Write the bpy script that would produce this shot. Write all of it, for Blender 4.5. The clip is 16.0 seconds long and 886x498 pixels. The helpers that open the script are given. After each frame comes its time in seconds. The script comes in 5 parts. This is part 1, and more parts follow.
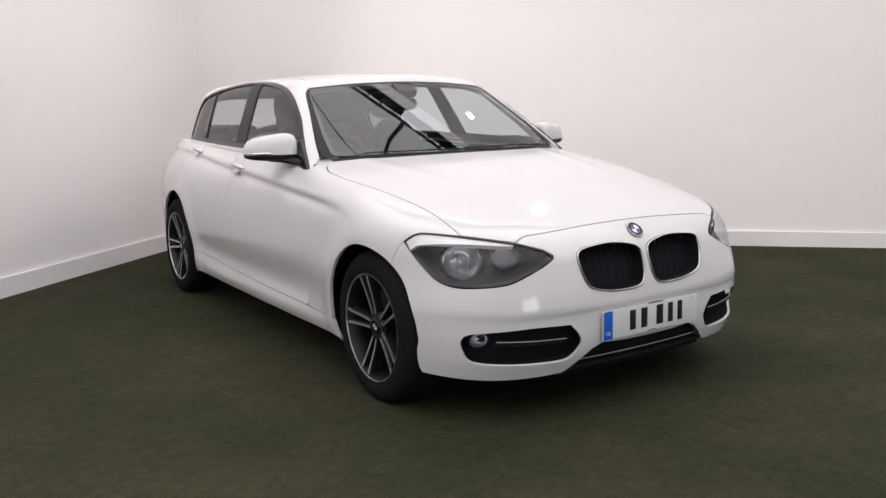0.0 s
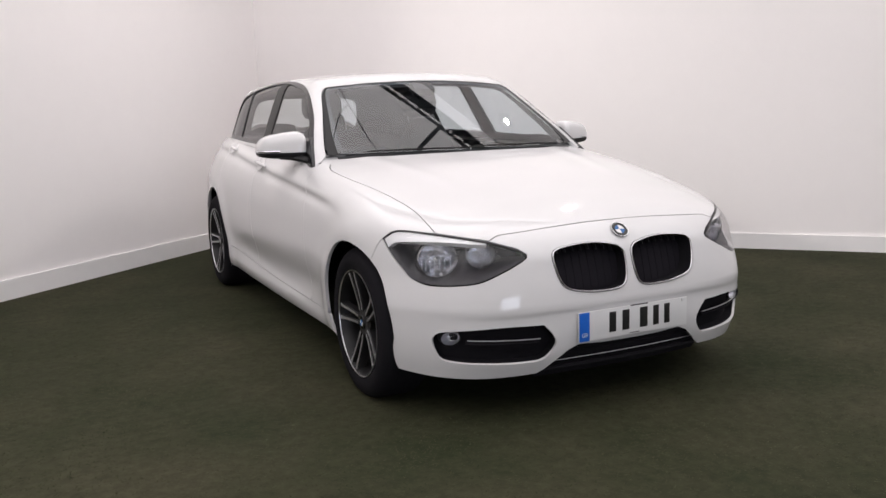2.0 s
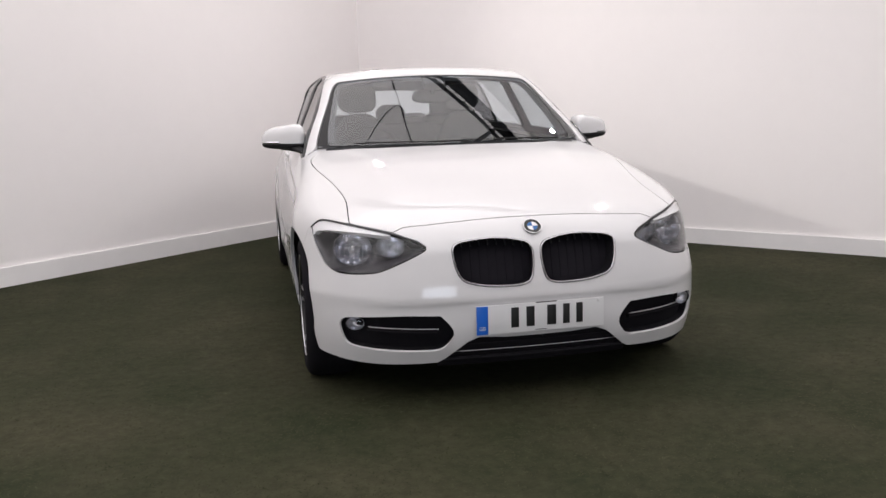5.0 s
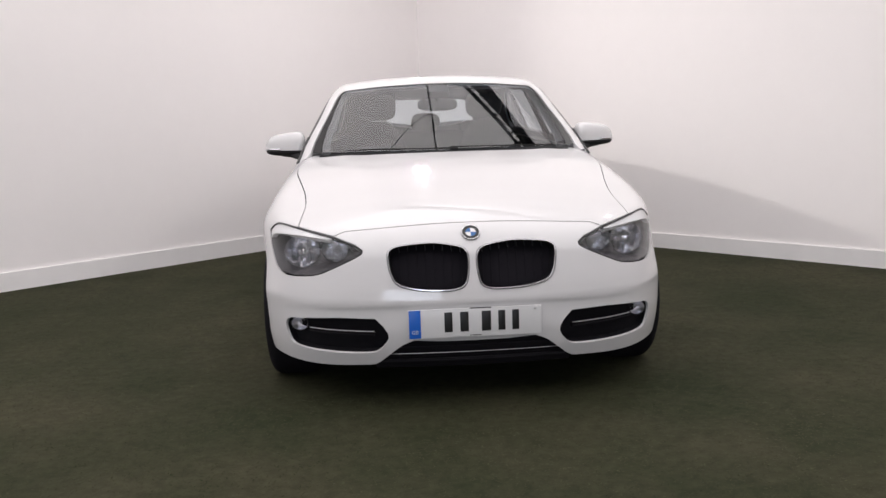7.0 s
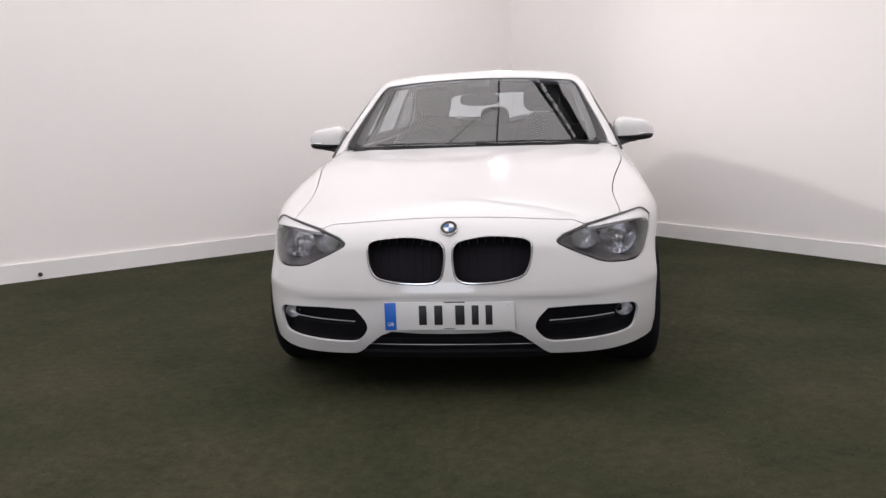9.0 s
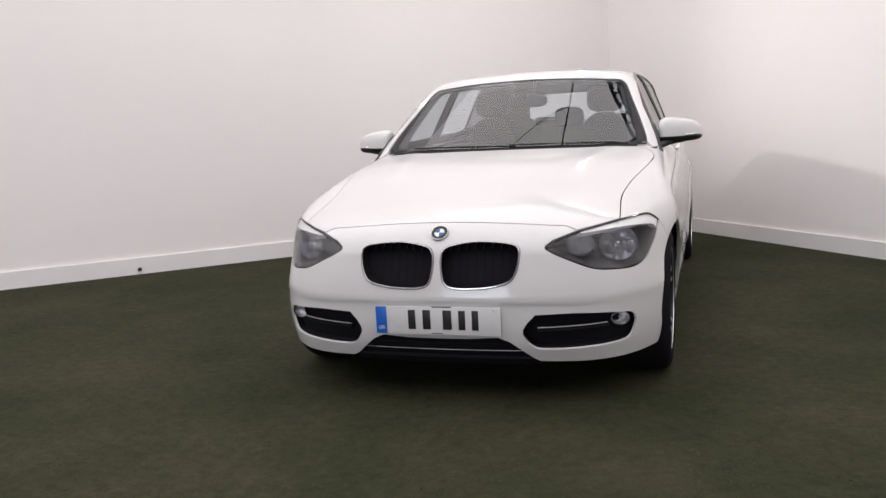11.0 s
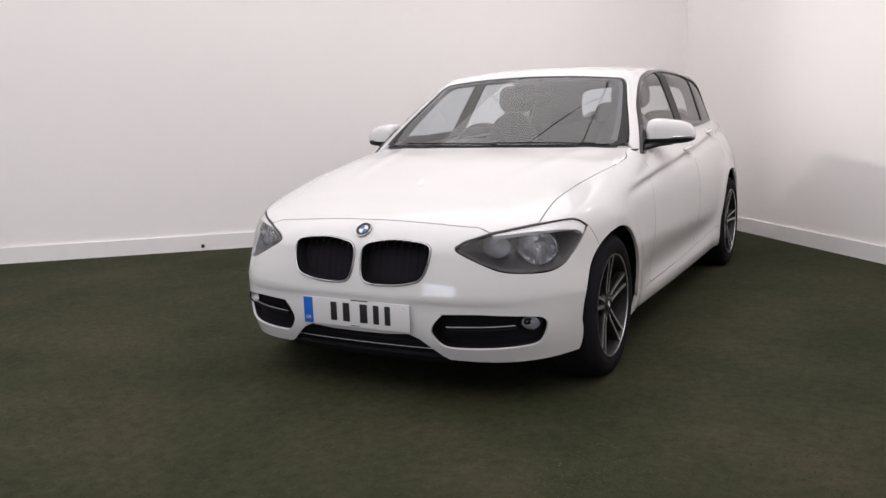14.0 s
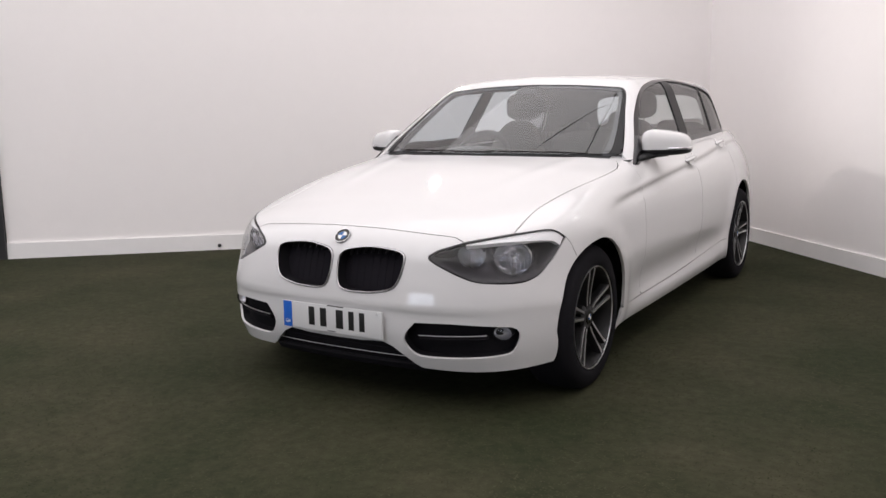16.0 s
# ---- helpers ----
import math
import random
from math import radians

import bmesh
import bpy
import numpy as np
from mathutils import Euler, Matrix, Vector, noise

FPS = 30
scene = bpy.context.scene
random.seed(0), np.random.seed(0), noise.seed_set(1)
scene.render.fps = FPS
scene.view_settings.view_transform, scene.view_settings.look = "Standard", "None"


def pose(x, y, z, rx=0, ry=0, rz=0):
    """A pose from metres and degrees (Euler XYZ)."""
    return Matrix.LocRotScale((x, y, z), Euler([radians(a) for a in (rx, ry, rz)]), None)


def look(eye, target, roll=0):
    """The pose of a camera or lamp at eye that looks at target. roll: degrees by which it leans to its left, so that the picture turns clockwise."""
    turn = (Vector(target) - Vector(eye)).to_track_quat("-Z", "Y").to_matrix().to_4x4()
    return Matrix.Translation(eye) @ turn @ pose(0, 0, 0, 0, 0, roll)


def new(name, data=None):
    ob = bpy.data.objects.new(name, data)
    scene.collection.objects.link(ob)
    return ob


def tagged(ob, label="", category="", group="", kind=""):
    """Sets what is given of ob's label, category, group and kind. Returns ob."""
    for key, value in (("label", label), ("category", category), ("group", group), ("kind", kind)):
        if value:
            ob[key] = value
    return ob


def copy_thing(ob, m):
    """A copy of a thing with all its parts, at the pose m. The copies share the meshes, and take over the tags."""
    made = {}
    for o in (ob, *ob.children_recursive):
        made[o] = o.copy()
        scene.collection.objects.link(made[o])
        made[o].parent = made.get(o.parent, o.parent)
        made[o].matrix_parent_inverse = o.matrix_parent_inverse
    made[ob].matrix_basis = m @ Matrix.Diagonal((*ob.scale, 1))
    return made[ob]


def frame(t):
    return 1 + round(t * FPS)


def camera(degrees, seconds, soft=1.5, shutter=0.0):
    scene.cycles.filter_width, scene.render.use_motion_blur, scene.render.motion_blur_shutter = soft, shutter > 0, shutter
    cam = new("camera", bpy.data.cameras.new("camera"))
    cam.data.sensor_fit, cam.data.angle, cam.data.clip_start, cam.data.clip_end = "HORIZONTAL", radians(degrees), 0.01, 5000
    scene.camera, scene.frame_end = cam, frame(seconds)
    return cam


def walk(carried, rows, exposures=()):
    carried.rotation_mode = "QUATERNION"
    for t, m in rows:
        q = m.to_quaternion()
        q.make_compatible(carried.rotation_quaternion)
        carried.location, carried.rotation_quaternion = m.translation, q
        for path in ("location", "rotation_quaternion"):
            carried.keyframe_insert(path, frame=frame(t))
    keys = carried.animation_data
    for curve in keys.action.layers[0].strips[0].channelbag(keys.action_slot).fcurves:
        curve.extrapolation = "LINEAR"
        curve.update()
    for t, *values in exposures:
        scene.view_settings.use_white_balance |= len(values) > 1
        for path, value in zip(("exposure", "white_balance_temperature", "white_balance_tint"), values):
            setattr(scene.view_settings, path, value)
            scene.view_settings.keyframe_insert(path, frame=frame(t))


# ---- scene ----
from mathutils.geometry import delaunay_2d_cdt
cam = camera(55.19, 16.0)
# seconds, eye x, y, z, then the turns about x, y and z
ROWS = [
    (0.0, -2.389, -2.202, 1.181, 80.44, 1.58, -32.66),
    (0.5, -2.325, -2.249, 1.175, 80.50, 1.59, -32.16),
    (1.0, -2.250, -2.273, 1.168, 80.45, 1.86, -31.05),
    (1.5, -2.157, -2.327, 1.181, 80.19, 1.36, -29.32),
    (2.0, -2.002, -2.433, 1.161, 80.63, 1.75, -26.05),
    (2.5, -1.847, -2.533, 1.157, 80.86, 0.42, -23.66),
    (3.0, -1.713, -2.577, 1.148, 81.04, 0.78, -22.37),
    (3.5, -1.579, -2.648, 1.167, 80.52, 1.31, -20.86),
    (6.0, -0.620, -3.029, 1.148, 80.63, 1.84, -6.80),
    (6.5, -0.452, -3.054, 1.140, 80.84, 2.10, -4.91),
    (7.0, -0.309, -3.065, 1.134, 81.07, 1.85, -3.85),
    (7.5, -0.170, -3.058, 1.139, 81.19, 2.58, -3.00),
    (8.0, 0.079, -3.132, 1.146, 81.43, 1.92, 1.18),
    (8.5, 0.240, -3.134, 1.144, 80.85, 2.06, 4.01),
    (9.0, 0.378, -3.112, 1.139, 80.77, 2.03, 6.71),
    (11.5, 1.199, -2.958, 1.143, 81.17, 3.14, 19.73),
    (12.0, 1.400, -2.924, 1.153, 81.22, 2.97, 22.31),
    (12.5, 1.583, -2.871, 1.154, 81.12, 2.31, 24.41),
    (13.0, 1.681, -2.804, 1.151, 80.96, 2.44, 25.15),
    (13.5, 1.795, -2.747, 1.159, 80.62, 1.80, 26.81),
    (14.0, 1.903, -2.699, 1.170, 80.45, 1.84, 28.00),
    (14.5, 2.051, -2.618, 1.181, 80.39, 1.90, 30.91),
    (15.0, 2.140, -2.572, 1.187, 80.44, 0.91, 31.35),
    (15.5, 2.155, -2.558, 1.185, 80.68, 0.89, 31.25),
    (16.0, 2.141, -2.570, 1.190, 80.67, 0.94, 31.15),
]
walk(cam, [(t, pose(*row)) for t, *row in ROWS])


# ---------------------------------------------------------------- light
world = bpy.data.worlds.new("world")
scene.world = world
world.use_nodes = True
world.node_tree.nodes["Background"].inputs[0].default_value = (0.9, 0.88, 0.9, 1)
world.node_tree.nodes["Background"].inputs[1].default_value = 0.0

CEILING = 4.6


def panel_lamp(name, size, watts, colour, m, spread=180):
    """A flat rectangular light that shines along its own -z."""
    d = bpy.data.lights.new(name, "AREA")
    d.shape, d.size, d.size_y, d.energy, d.color = "RECTANGLE", size[0], size[1], watts, colour
    d.spread = radians(spread)
    ob = new(name, d)
    ob.matrix_world = m
    return ob


# translucent roof sheets over the studio, daylight through the doorway behind the camera, two flood lamps
panel_lamp("skylight_lamp", (16.6, 12.6), 978, (1.0, 0.958, 0.978), pose(-0.6, 0.7, CEILING - 0.04))
panel_lamp("doorway_daylight", (2.6, 2.1), 108, (0.80, 0.86, 1.0), look((-1.5, -9.45, 1.08), (-1.5, 0, 1.08)))
panel_lamp("flood_lamp_light", (0.09, 0.07), 11, (1.0, 0.95, 0.92), look((-1.90, 3.60, 2.50), (2.5, 2.4, 0.9)), 78)
panel_lamp("side_lamp_light", (0.08, 0.07), 12, (1.0, 0.97, 0.95), look((2.13, 2.86, 3.16), (-3.0, 1.0, 0.9)), 130)
panel_lamp("corner_lamp_light", (0.10, 0.08), 4, (1.0, 0.96, 0.95), look((-0.02, 5.06, 2.84), (0.1, 1.0, 0.6)), 75)

# ---------------------------------------------------------------- materials


def material(name, colour, rough=0.5, metal=0.0, coat=0.0, grain=None, bump_size=None, bump_strength=0.2, **extra):
    """A node material: base colour varied by two noises, with fine relief."""
    m = bpy.data.materials.new(name)
    m.use_nodes = True
    nt = m.node_tree
    b = nt.nodes["Principled BSDF"]
    b.inputs["Base Color"].default_value = (*colour, 1)
    b.inputs["Roughness"].default_value = rough
    b.inputs["Metallic"].default_value = metal
    b.inputs["Coat Weight"].default_value = coat
    b.inputs["Coat Roughness"].default_value = 0.06
    for key, value in extra.items():
        b.inputs[key.replace("_", " ")].default_value = value
    co = nt.nodes.new("ShaderNodeTexCoord")
    if grain:
        big, small, spread = grain
        out = None
        for size, share in ((big, 0.6), (small, 0.4)):
            n = nt.nodes.new("ShaderNodeTexNoise")
            n.inputs["Scale"].default_value = size
            n.inputs["Detail"].default_value = 4
            nt.links.new(co.outputs["Object"], n.inputs["Vector"])
            k = nt.nodes.new("ShaderNodeMath")
            k.operation = "MULTIPLY_ADD"
            nt.links.new(n.outputs["Fac"], k.inputs[0])
            k.inputs[1].default_value = 2 * spread * share
            if out is None:
                k.inputs[2].default_value = 1 - spread
            else:
                nt.links.new(out, k.inputs[2])
            out = k.outputs[0]
        mix = nt.nodes.new("ShaderNodeVectorMath")
        mix.operation = "SCALE"
        mix.inputs[0].default_value = colour
        nt.links.new(out, mix.inputs["Scale"])
        nt.links.new(mix.outputs[0], b.inputs["Base Color"])
    if bump_size:
        n = nt.nodes.new("ShaderNodeTexNoise")
        n.inputs["Scale"].default_value = bump_size
        n.inputs["Detail"].default_value = 5
        nt.links.new(co.outputs["Object"], n.inputs["Vector"])
        bp = nt.nodes.new("ShaderNodeBump")
        bp.inputs["Strength"].default_value = bump_strength
        bp.inputs["Distance"].default_value = 0.01
        nt.links.new(n.outputs["Fac"], bp.inputs["Height"])
        nt.links.new(bp.outputs[0], b.inputs["Normal"])
    return m


def glass_material(name, tint, head_on=0.05, rough=0.0):
    """Thin clear glass: tinted see-through, with gloss that grows towards grazing views, alike from both sides."""
    m = bpy.data.materials.new(name)
    m.use_nodes = True
    nt = m.node_tree
    nt.nodes.remove(nt.nodes["Principled BSDF"])
    clear = nt.nodes.new("ShaderNodeBsdfTransparent")
    clear.inputs[0].default_value = (*tint, 1)
    gloss = nt.nodes.new("ShaderNodeBsdfGlossy")
    gloss.inputs["Roughness"].default_value = rough
    facing = nt.nodes.new("ShaderNodeLayerWeight")
    facing.inputs["Blend"].default_value = 0.5
    power = nt.nodes.new("ShaderNodeMath")
    power.operation = "POWER"
    power.inputs[1].default_value = 5.0
    nt.links.new(facing.outputs["Facing"], power.inputs[0])
    scale = nt.nodes.new("ShaderNodeMath")
    scale.operation = "MULTIPLY_ADD"
    scale.inputs[1].default_value, scale.inputs[2].default_value = 1 - head_on, head_on
    nt.links.new(power.outputs[0], scale.inputs[0])
    mix = nt.nodes.new("ShaderNodeMixShader")
    nt.links.new(scale.outputs[0], mix.inputs[0])
    nt.links.new(clear.outputs[0], mix.inputs[1])
    nt.links.new(gloss.outputs[0], mix.inputs[2])
    nt.links.new(mix.outputs[0], nt.nodes["Material Output"].inputs[0])
    return m


def turf_material(name, level, scatter):
    """Worn green turf: olive and brown patches, fine mottling, and blades that differ one by one."""
    m = bpy.data.materials.new(name)
    m.use_nodes = True
    nt = m.node_tree
    b = nt.nodes["Principled BSDF"]
    b.inputs["Roughness"].default_value = 0.9
    b.inputs["Specular IOR Level"].default_value = 0.12
    co = nt.nodes.new("ShaderNodeTexCoord")
    patch = nt.nodes.new("ShaderNodeTexNoise")
    patch.inputs["Scale"].default_value = 1.3
    patch.inputs["Detail"].default_value = 6
    patch.inputs["Roughness"].default_value = 0.62
    nt.links.new(co.outputs["Object"], patch.inputs["Vector"])
    ramp = nt.nodes.new("ShaderNodeValToRGB")
    ramp.color_ramp.elements[0].position, ramp.color_ramp.elements[1].position = 0.36, 0.64
    ramp.color_ramp.elements[0].color = (0.0243, 0.0292, 0.0133, 1)
    ramp.color_ramp.elements[1].color = (0.0480, 0.0460, 0.0262, 1)
    nt.links.new(patch.outputs["Fac"], ramp.inputs[0])
    fine = nt.nodes.new("ShaderNodeTexNoise")
    fine.inputs["Scale"].default_value = 20
    fine.inputs["Detail"].default_value = 5
    fine.inputs["Roughness"].default_value = 0.7
    nt.links.new(co.outputs["Object"], fine.inputs["Vector"])
    one = nt.nodes.new("ShaderNodeNewGeometry")
    grow = nt.nodes.new("ShaderNodeMath")
    grow.operation = "MULTIPLY_ADD"
    grow.inputs[1].default_value, grow.inputs[2].default_value = 1.5, 0.25
    nt.links.new(fine.outputs["Fac"], grow.inputs[0])
    each = nt.nodes.new("ShaderNodeMath")
    each.operation = "MULTIPLY_ADD"
    each.inputs[1].default_value, each.inputs[2].default_value = 2 * scatter * level, (1 - scatter) * level
    nt.links.new(one.outputs["Random Per Island"], each.inputs[0])
    both_k = nt.nodes.new("ShaderNodeMath")
    both_k.operation = "MULTIPLY"
    nt.links.new(grow.outputs[0], both_k.inputs[0])
    nt.links.new(each.outputs[0], both_k.inputs[1])
    mix = nt.nodes.new("ShaderNodeVectorMath")
    mix.operation = "SCALE"
    nt.links.new(ramp.outputs[0], mix.inputs[0])
    nt.links.new(both_k.outputs[0], mix.inputs["Scale"])
    nt.links.new(mix.outputs[0], b.inputs["Base Color"])
    return m


PAINT = material("white_car_paint", (0.680, 0.673, 0.676), 0.4, coat=1.0, grain=(3, 40, 0.012), Specular_IOR_Level=0.0)
WALL = material("white_wall_paint", (0.905, 0.870, 0.858), 0.85, grain=(0.5, 9, 0.03), bump_size=60, bump_strength=0.05)
SKIRT = material("white_gloss_paint", (0.87, 0.85, 0.84), 0.45, grain=(2, 9, 0.08), bump_size=40, bump_strength=0.04)
TURF = turf_material("artificial_turf", 0.93, 0.0)
BLADE = turf_material("turf_blade", 1.03, 0.36)
RUBBER = material("tyre_rubber", (0.0125, 0.0118, 0.0140), 0.9, grain=(8, 90, 0.25), bump_size=80, bump_strength=0.1, Specular_IOR_Level=0.07)
BLACK = material("black_plastic", (0.009, 0.009, 0.010), 0.5, grain=(6, 80, 0.2), Specular_IOR_Level=0.3)
GLOSSBLACK = material("gloss_black_trim", (0.01, 0.01, 0.011), 0.18, grain=(6, 60, 0.15))
DARK = material("dark_underbody", (0.012, 0.0112, 0.0135), 0.95, grain=(4, 40, 0.3), Specular_IOR_Level=0.12)
GRILLECHROME = material("grille_chrome", (0.52, 0.52, 0.54), 0.10, 1.0, grain=(10, 90, 0.06))
CHROME = material("chrome", (0.75, 0.75, 0.76), 0.12, 1.0, grain=(10, 90, 0.06))
ALLOY = material("machined_alloy", (0.62, 0.62, 0.64), 0.42, 1.0, grain=(20, 200, 0.08))
RIMEDGE = material("polished_rim_edge", (0.78, 0.78, 0.80), 0.28, 1.0, grain=(20, 200, 0.06))
RIMDARK = material("dark_rim_paint", (0.014, 0.0135, 0.0145), 0.45, 0.2, grain=(20, 150, 0.1))
# lighter grey for the slat tops: light from above put into the colour
SLATLIT = material("lit_slat_grey", (0.035, 0.034, 0.036), 0.4, 0.3, grain=(20, 150, 0.1))
LAMPGREY = material("lamp_housing_grey", (0.056, 0.054, 0.059), 0.5, 0.0, grain=(20, 150, 0.1))
REFLECTOR = material("lamp_reflector", (0.80, 0.80, 0.83), 0.20, 1.0, grain=(30, 120, 0.05), bump_size=45, bump_strength=0.16)
GRILLEBACK = material("grille_backing", (0.016, 0.0145, 0.018), 0.9, grain=(6, 80, 0.15), Specular_IOR_Level=0.05)
FOGBOWL = material("fog_lamp_bowl", (0.66, 0.66, 0.70), 0.30, 1.0, grain=(30, 120, 0.1), bump_size=60, bump_strength=0.3)
CLOTH = material("black_seat_cloth", (0.026, 0.025, 0.028), 0.9, grain=(8, 60, 0.2))
LINING = material("grey_headlining", (0.10, 0.097, 0.098), 0.95, grain=(6, 200, 0.08))
BROW = material("white_lamp_strip", (0.88, 0.88, 0.89), 0.25, coat=0.5, grain=(10, 60, 0.02))
WHITE = material("plate_white", (0.68, 0.68, 0.68), 0.35, grain=(10, 60, 0.03))
BLUE = material("plate_blue", (0.01, 0.12, 0.55), 0.35, grain=(10, 60, 0.05))
INK = material("plate_black", (0.012, 0.012, 0.012), 0.4, grain=(10, 60, 0.1))
BADGEBLUE = material("enamel_blue", (0.03, 0.12, 0.32), 0.2, grain=(10, 60, 0.05))
BADGEWHITE = material("enamel_white", (0.75, 0.75, 0.75), 0.2, grain=(10, 60, 0.03))
STEEL = material("dark_painted_steel", (0.02, 0.019, 0.02), 0.6, grain=(3, 50, 0.2))
DOORGREY = material("grey_door_paint", (0.55, 0.55, 0.57), 0.6, grain=(2, 30, 0.05))
SCREENGLASS = glass_material("windscreen_glass", (0.77, 0.83, 0.875), 0.118)
SIDEGLASS = glass_material("side_glass", (0.82, 0.86, 0.86), 0.07)
TINTGLASS = glass_material("dark_rear_glass", (0.36, 0.36, 0.37), 0.07)
LENS = glass_material("lamp_lens", (0.95, 0.95, 0.955), 0.04)

# ---------------------------------------------------------------- building blocks


def mesh_from(name, verts, faces, smooth=False, normals=None):
    me = bpy.data.meshes.new(name)
    me.from_pydata([tuple(map(float, v)) for v in verts], [], [tuple(int(i) for i in f) for f in faces])
    me.validate()
    me.shade_smooth() if smooth else me.shade_flat()
    if normals is not None:
        me.normals_split_custom_set_from_vertices([tuple(map(float, n)) for n in normals])
    return me


def part(name, shape, mat, parent, label="", at=None):
    """Links a bmesh or a mesh as one mesh object under a thing or a part."""
    if isinstance(shape, bmesh.types.BMesh):
        me = bpy.data.meshes.new(name)
        shape.to_mesh(me)
        shape.free()
        me.shade_smooth()
        me.set_sharp_from_angle(angle=radians(35))
    else:
        me = shape
    me.materials.clear()
    me.materials.append(mat)
    ob = new(name, me)
    if at is not None:
        ob.matrix_basis = at
    ob.parent = parent
    return tagged(ob, label) if label else ob


def box(size, at=(0, 0, 0), bevel=0.0, segments=2, turn=None):
    bm = bmesh.new()
    bmesh.ops.create_cube(bm, size=1, matrix=Matrix.Diagonal((*size, 1)))
    if bevel:
        bmesh.ops.bevel(bm, geom=bm.edges[:], offset=bevel, segments=segments, profile=0.6, affect="EDGES")
    m = Matrix.Translation(at) @ (turn or Matrix())
    bmesh.ops.transform(bm, matrix=m, verts=bm.verts)
    return bm


def lathe(profile, count=48, axis="X"):
    """A ring of (radius, along) points turned about an axis; closed in the profile when the ends meet."""
    verts, faces, n = [], [], len(profile)
    for i in range(count):
        a = 2 * math.pi * i / count
        for r, s in profile:
            c, d = r * math.cos(a), r * math.sin(a)
            verts.append({"X": (s, c, d), "Y": (c, s, d), "Z": (c, d, s)}[axis])
    for i in range(count):
        j = (i + 1) % count
        for k in range(n - 1):
            faces.append((i * n + k, i * n + k + 1, j * n + k + 1, j * n + k))
    bm = bmesh.new()
    vs = [bm.verts.new(v) for v in verts]
    for f in faces:
        bm.faces.new([vs[i] for i in f])
    bmesh.ops.remove_doubles(bm, verts=bm.verts, dist=1e-5)
    bmesh.ops.recalc_face_normals(bm, faces=bm.faces)
    return bm


def tube(points, radius, sides=8, flat=1.0):
    """A round or flattened rod along points."""
    pts = [Vector(p) for p in points]
    bm = bmesh.new()
    rings = []
    for i, p in enumerate(pts):
        t = (pts[min(i + 1, len(pts) - 1)] - pts[max(i - 1, 0)]).normalized()
        u = t.cross(Vector((0, 0, 1)) if abs(t.z) < 0.9 else Vector((1, 0, 0))).normalized()
        w = u.cross(t)
        r = radius[i] if isinstance(radius, (list, tuple)) else radius
        rings.append([bm.verts.new(p + u * r * math.cos(2 * math.pi * k / sides) + w * r * flat * math.sin(2 * math.pi * k / sides)) for k in range(sides)])
    for a, b in zip(rings, rings[1:]):
        for k in range(sides):
            bm.faces.new((a[k], a[(k + 1) % sides], b[(k + 1) % sides], b[k]))
    bm.faces.new(rings[0][::-1])
    bm.faces.new(rings[-1])
    bmesh.ops.recalc_face_normals(bm, faces=bm.faces)
    return bm


def prism(outline, low, high, bevel=0.0):
    """An outline in x, y drawn up from low to high."""
    bm = bmesh.new()
    a = [bm.verts.new((x, y, low)) for x, y in outline]
    b = [bm.verts.new((x, y, high)) for x, y in outline]
    n = len(a)
    bm.faces.new(a[::-1])
    bm.faces.new(b)
    for i in range(n):
        bm.faces.new((a[i], a[(i + 1) % n], b[(i + 1) % n], b[i]))
    bmesh.ops.recalc_face_normals(bm, faces=bm.faces)
    if bevel:
        bmesh.ops.bevel(bm, geom=bm.edges[:], offset=bevel, segments=2, profile=0.6, affect="EDGES")
    return bm


# ---------------------------------------------------------------- the room
CORNER = Vector((0.057, 5.812, 0))
LEFT_DIR = Vector((-math.cos(radians(41.58)), -math.sin(radians(41.58)), 0))
RIGHT_DIR = Vector((math.cos(radians(48.01)), -math.sin(radians(48.01)), 0))


def wall_run(name, start, way, length, height, thick, mat, side, z=0.0, label="", category="wall"):
    """An upright slab whose inner face runs from start along way; side: which hand its thickness lies on."""
    n = Vector((-way.y, way.x, 0)) * side
    bm = bmesh.new()
    vs = [bm.verts.new((start + way * d + n * q) + Vector((0, 0, h))) for d in (0, length) for q in (0, thick) for h in (z, z + height)]
    for f in ((0, 1, 3, 2), (4, 6, 7, 5), (0, 4, 5, 1), (2, 3, 7, 6), (0, 2, 6, 4), (1, 5, 7, 3)):
        bm.faces.new([vs[i] for i in f])
    bmesh.ops.recalc_face_normals(bm, faces=bm.faces)
    ob = part(name, bm, mat, None)
    return tagged(ob, label, category, kind="structure")


LEFT_END = 6.37
floor_bm = bmesh.new()
bmesh.ops.create_grid(floor_bm, x_segments=40, y_segments=40, size=9)
floor = part("floor", floor_bm, TURF, None)
floor.location = (0, -1, 0)
tagged(floor, "dark green artificial turf covering the studio floor", "floor", kind="structure")
wall_run("wall_back", CORNER, LEFT_DIR, LEFT_END, CEILING, 0.15, WALL, -1, label="plain white painted plaster wall behind the car")
wall_run("wall_side", CORNER, RIGHT_DIR, 9.0, CEILING, 0.15, WALL, 1, label="plain white painted plaster wall beside the car")
wall_run("baseboard_back", CORNER - Vector((-LEFT_DIR.y, LEFT_DIR.x, 0)) * -0.018 + LEFT_DIR * 0.02, LEFT_DIR, LEFT_END - 0.02, 0.134, 0.017, SKIRT, -1,
                     label="white painted wooden skirting board along the wall", category="baseboard")
wall_run("baseboard_side", CORNER + Vector((-RIGHT_DIR.y, RIGHT_DIR.x, 0)) * -0.018 + RIGHT_DIR * 0.02, RIGHT_DIR, 8.9, 0.120, 0.017, SKIRT, 1,
                      label="white painted wooden skirting board along the wall", category="baseboard")
ceiling_bm = box((18, 18, 0.1), (0, -1, CEILING + 0.05))
ceiling = part("ceiling", ceiling_bm, WALL, None)
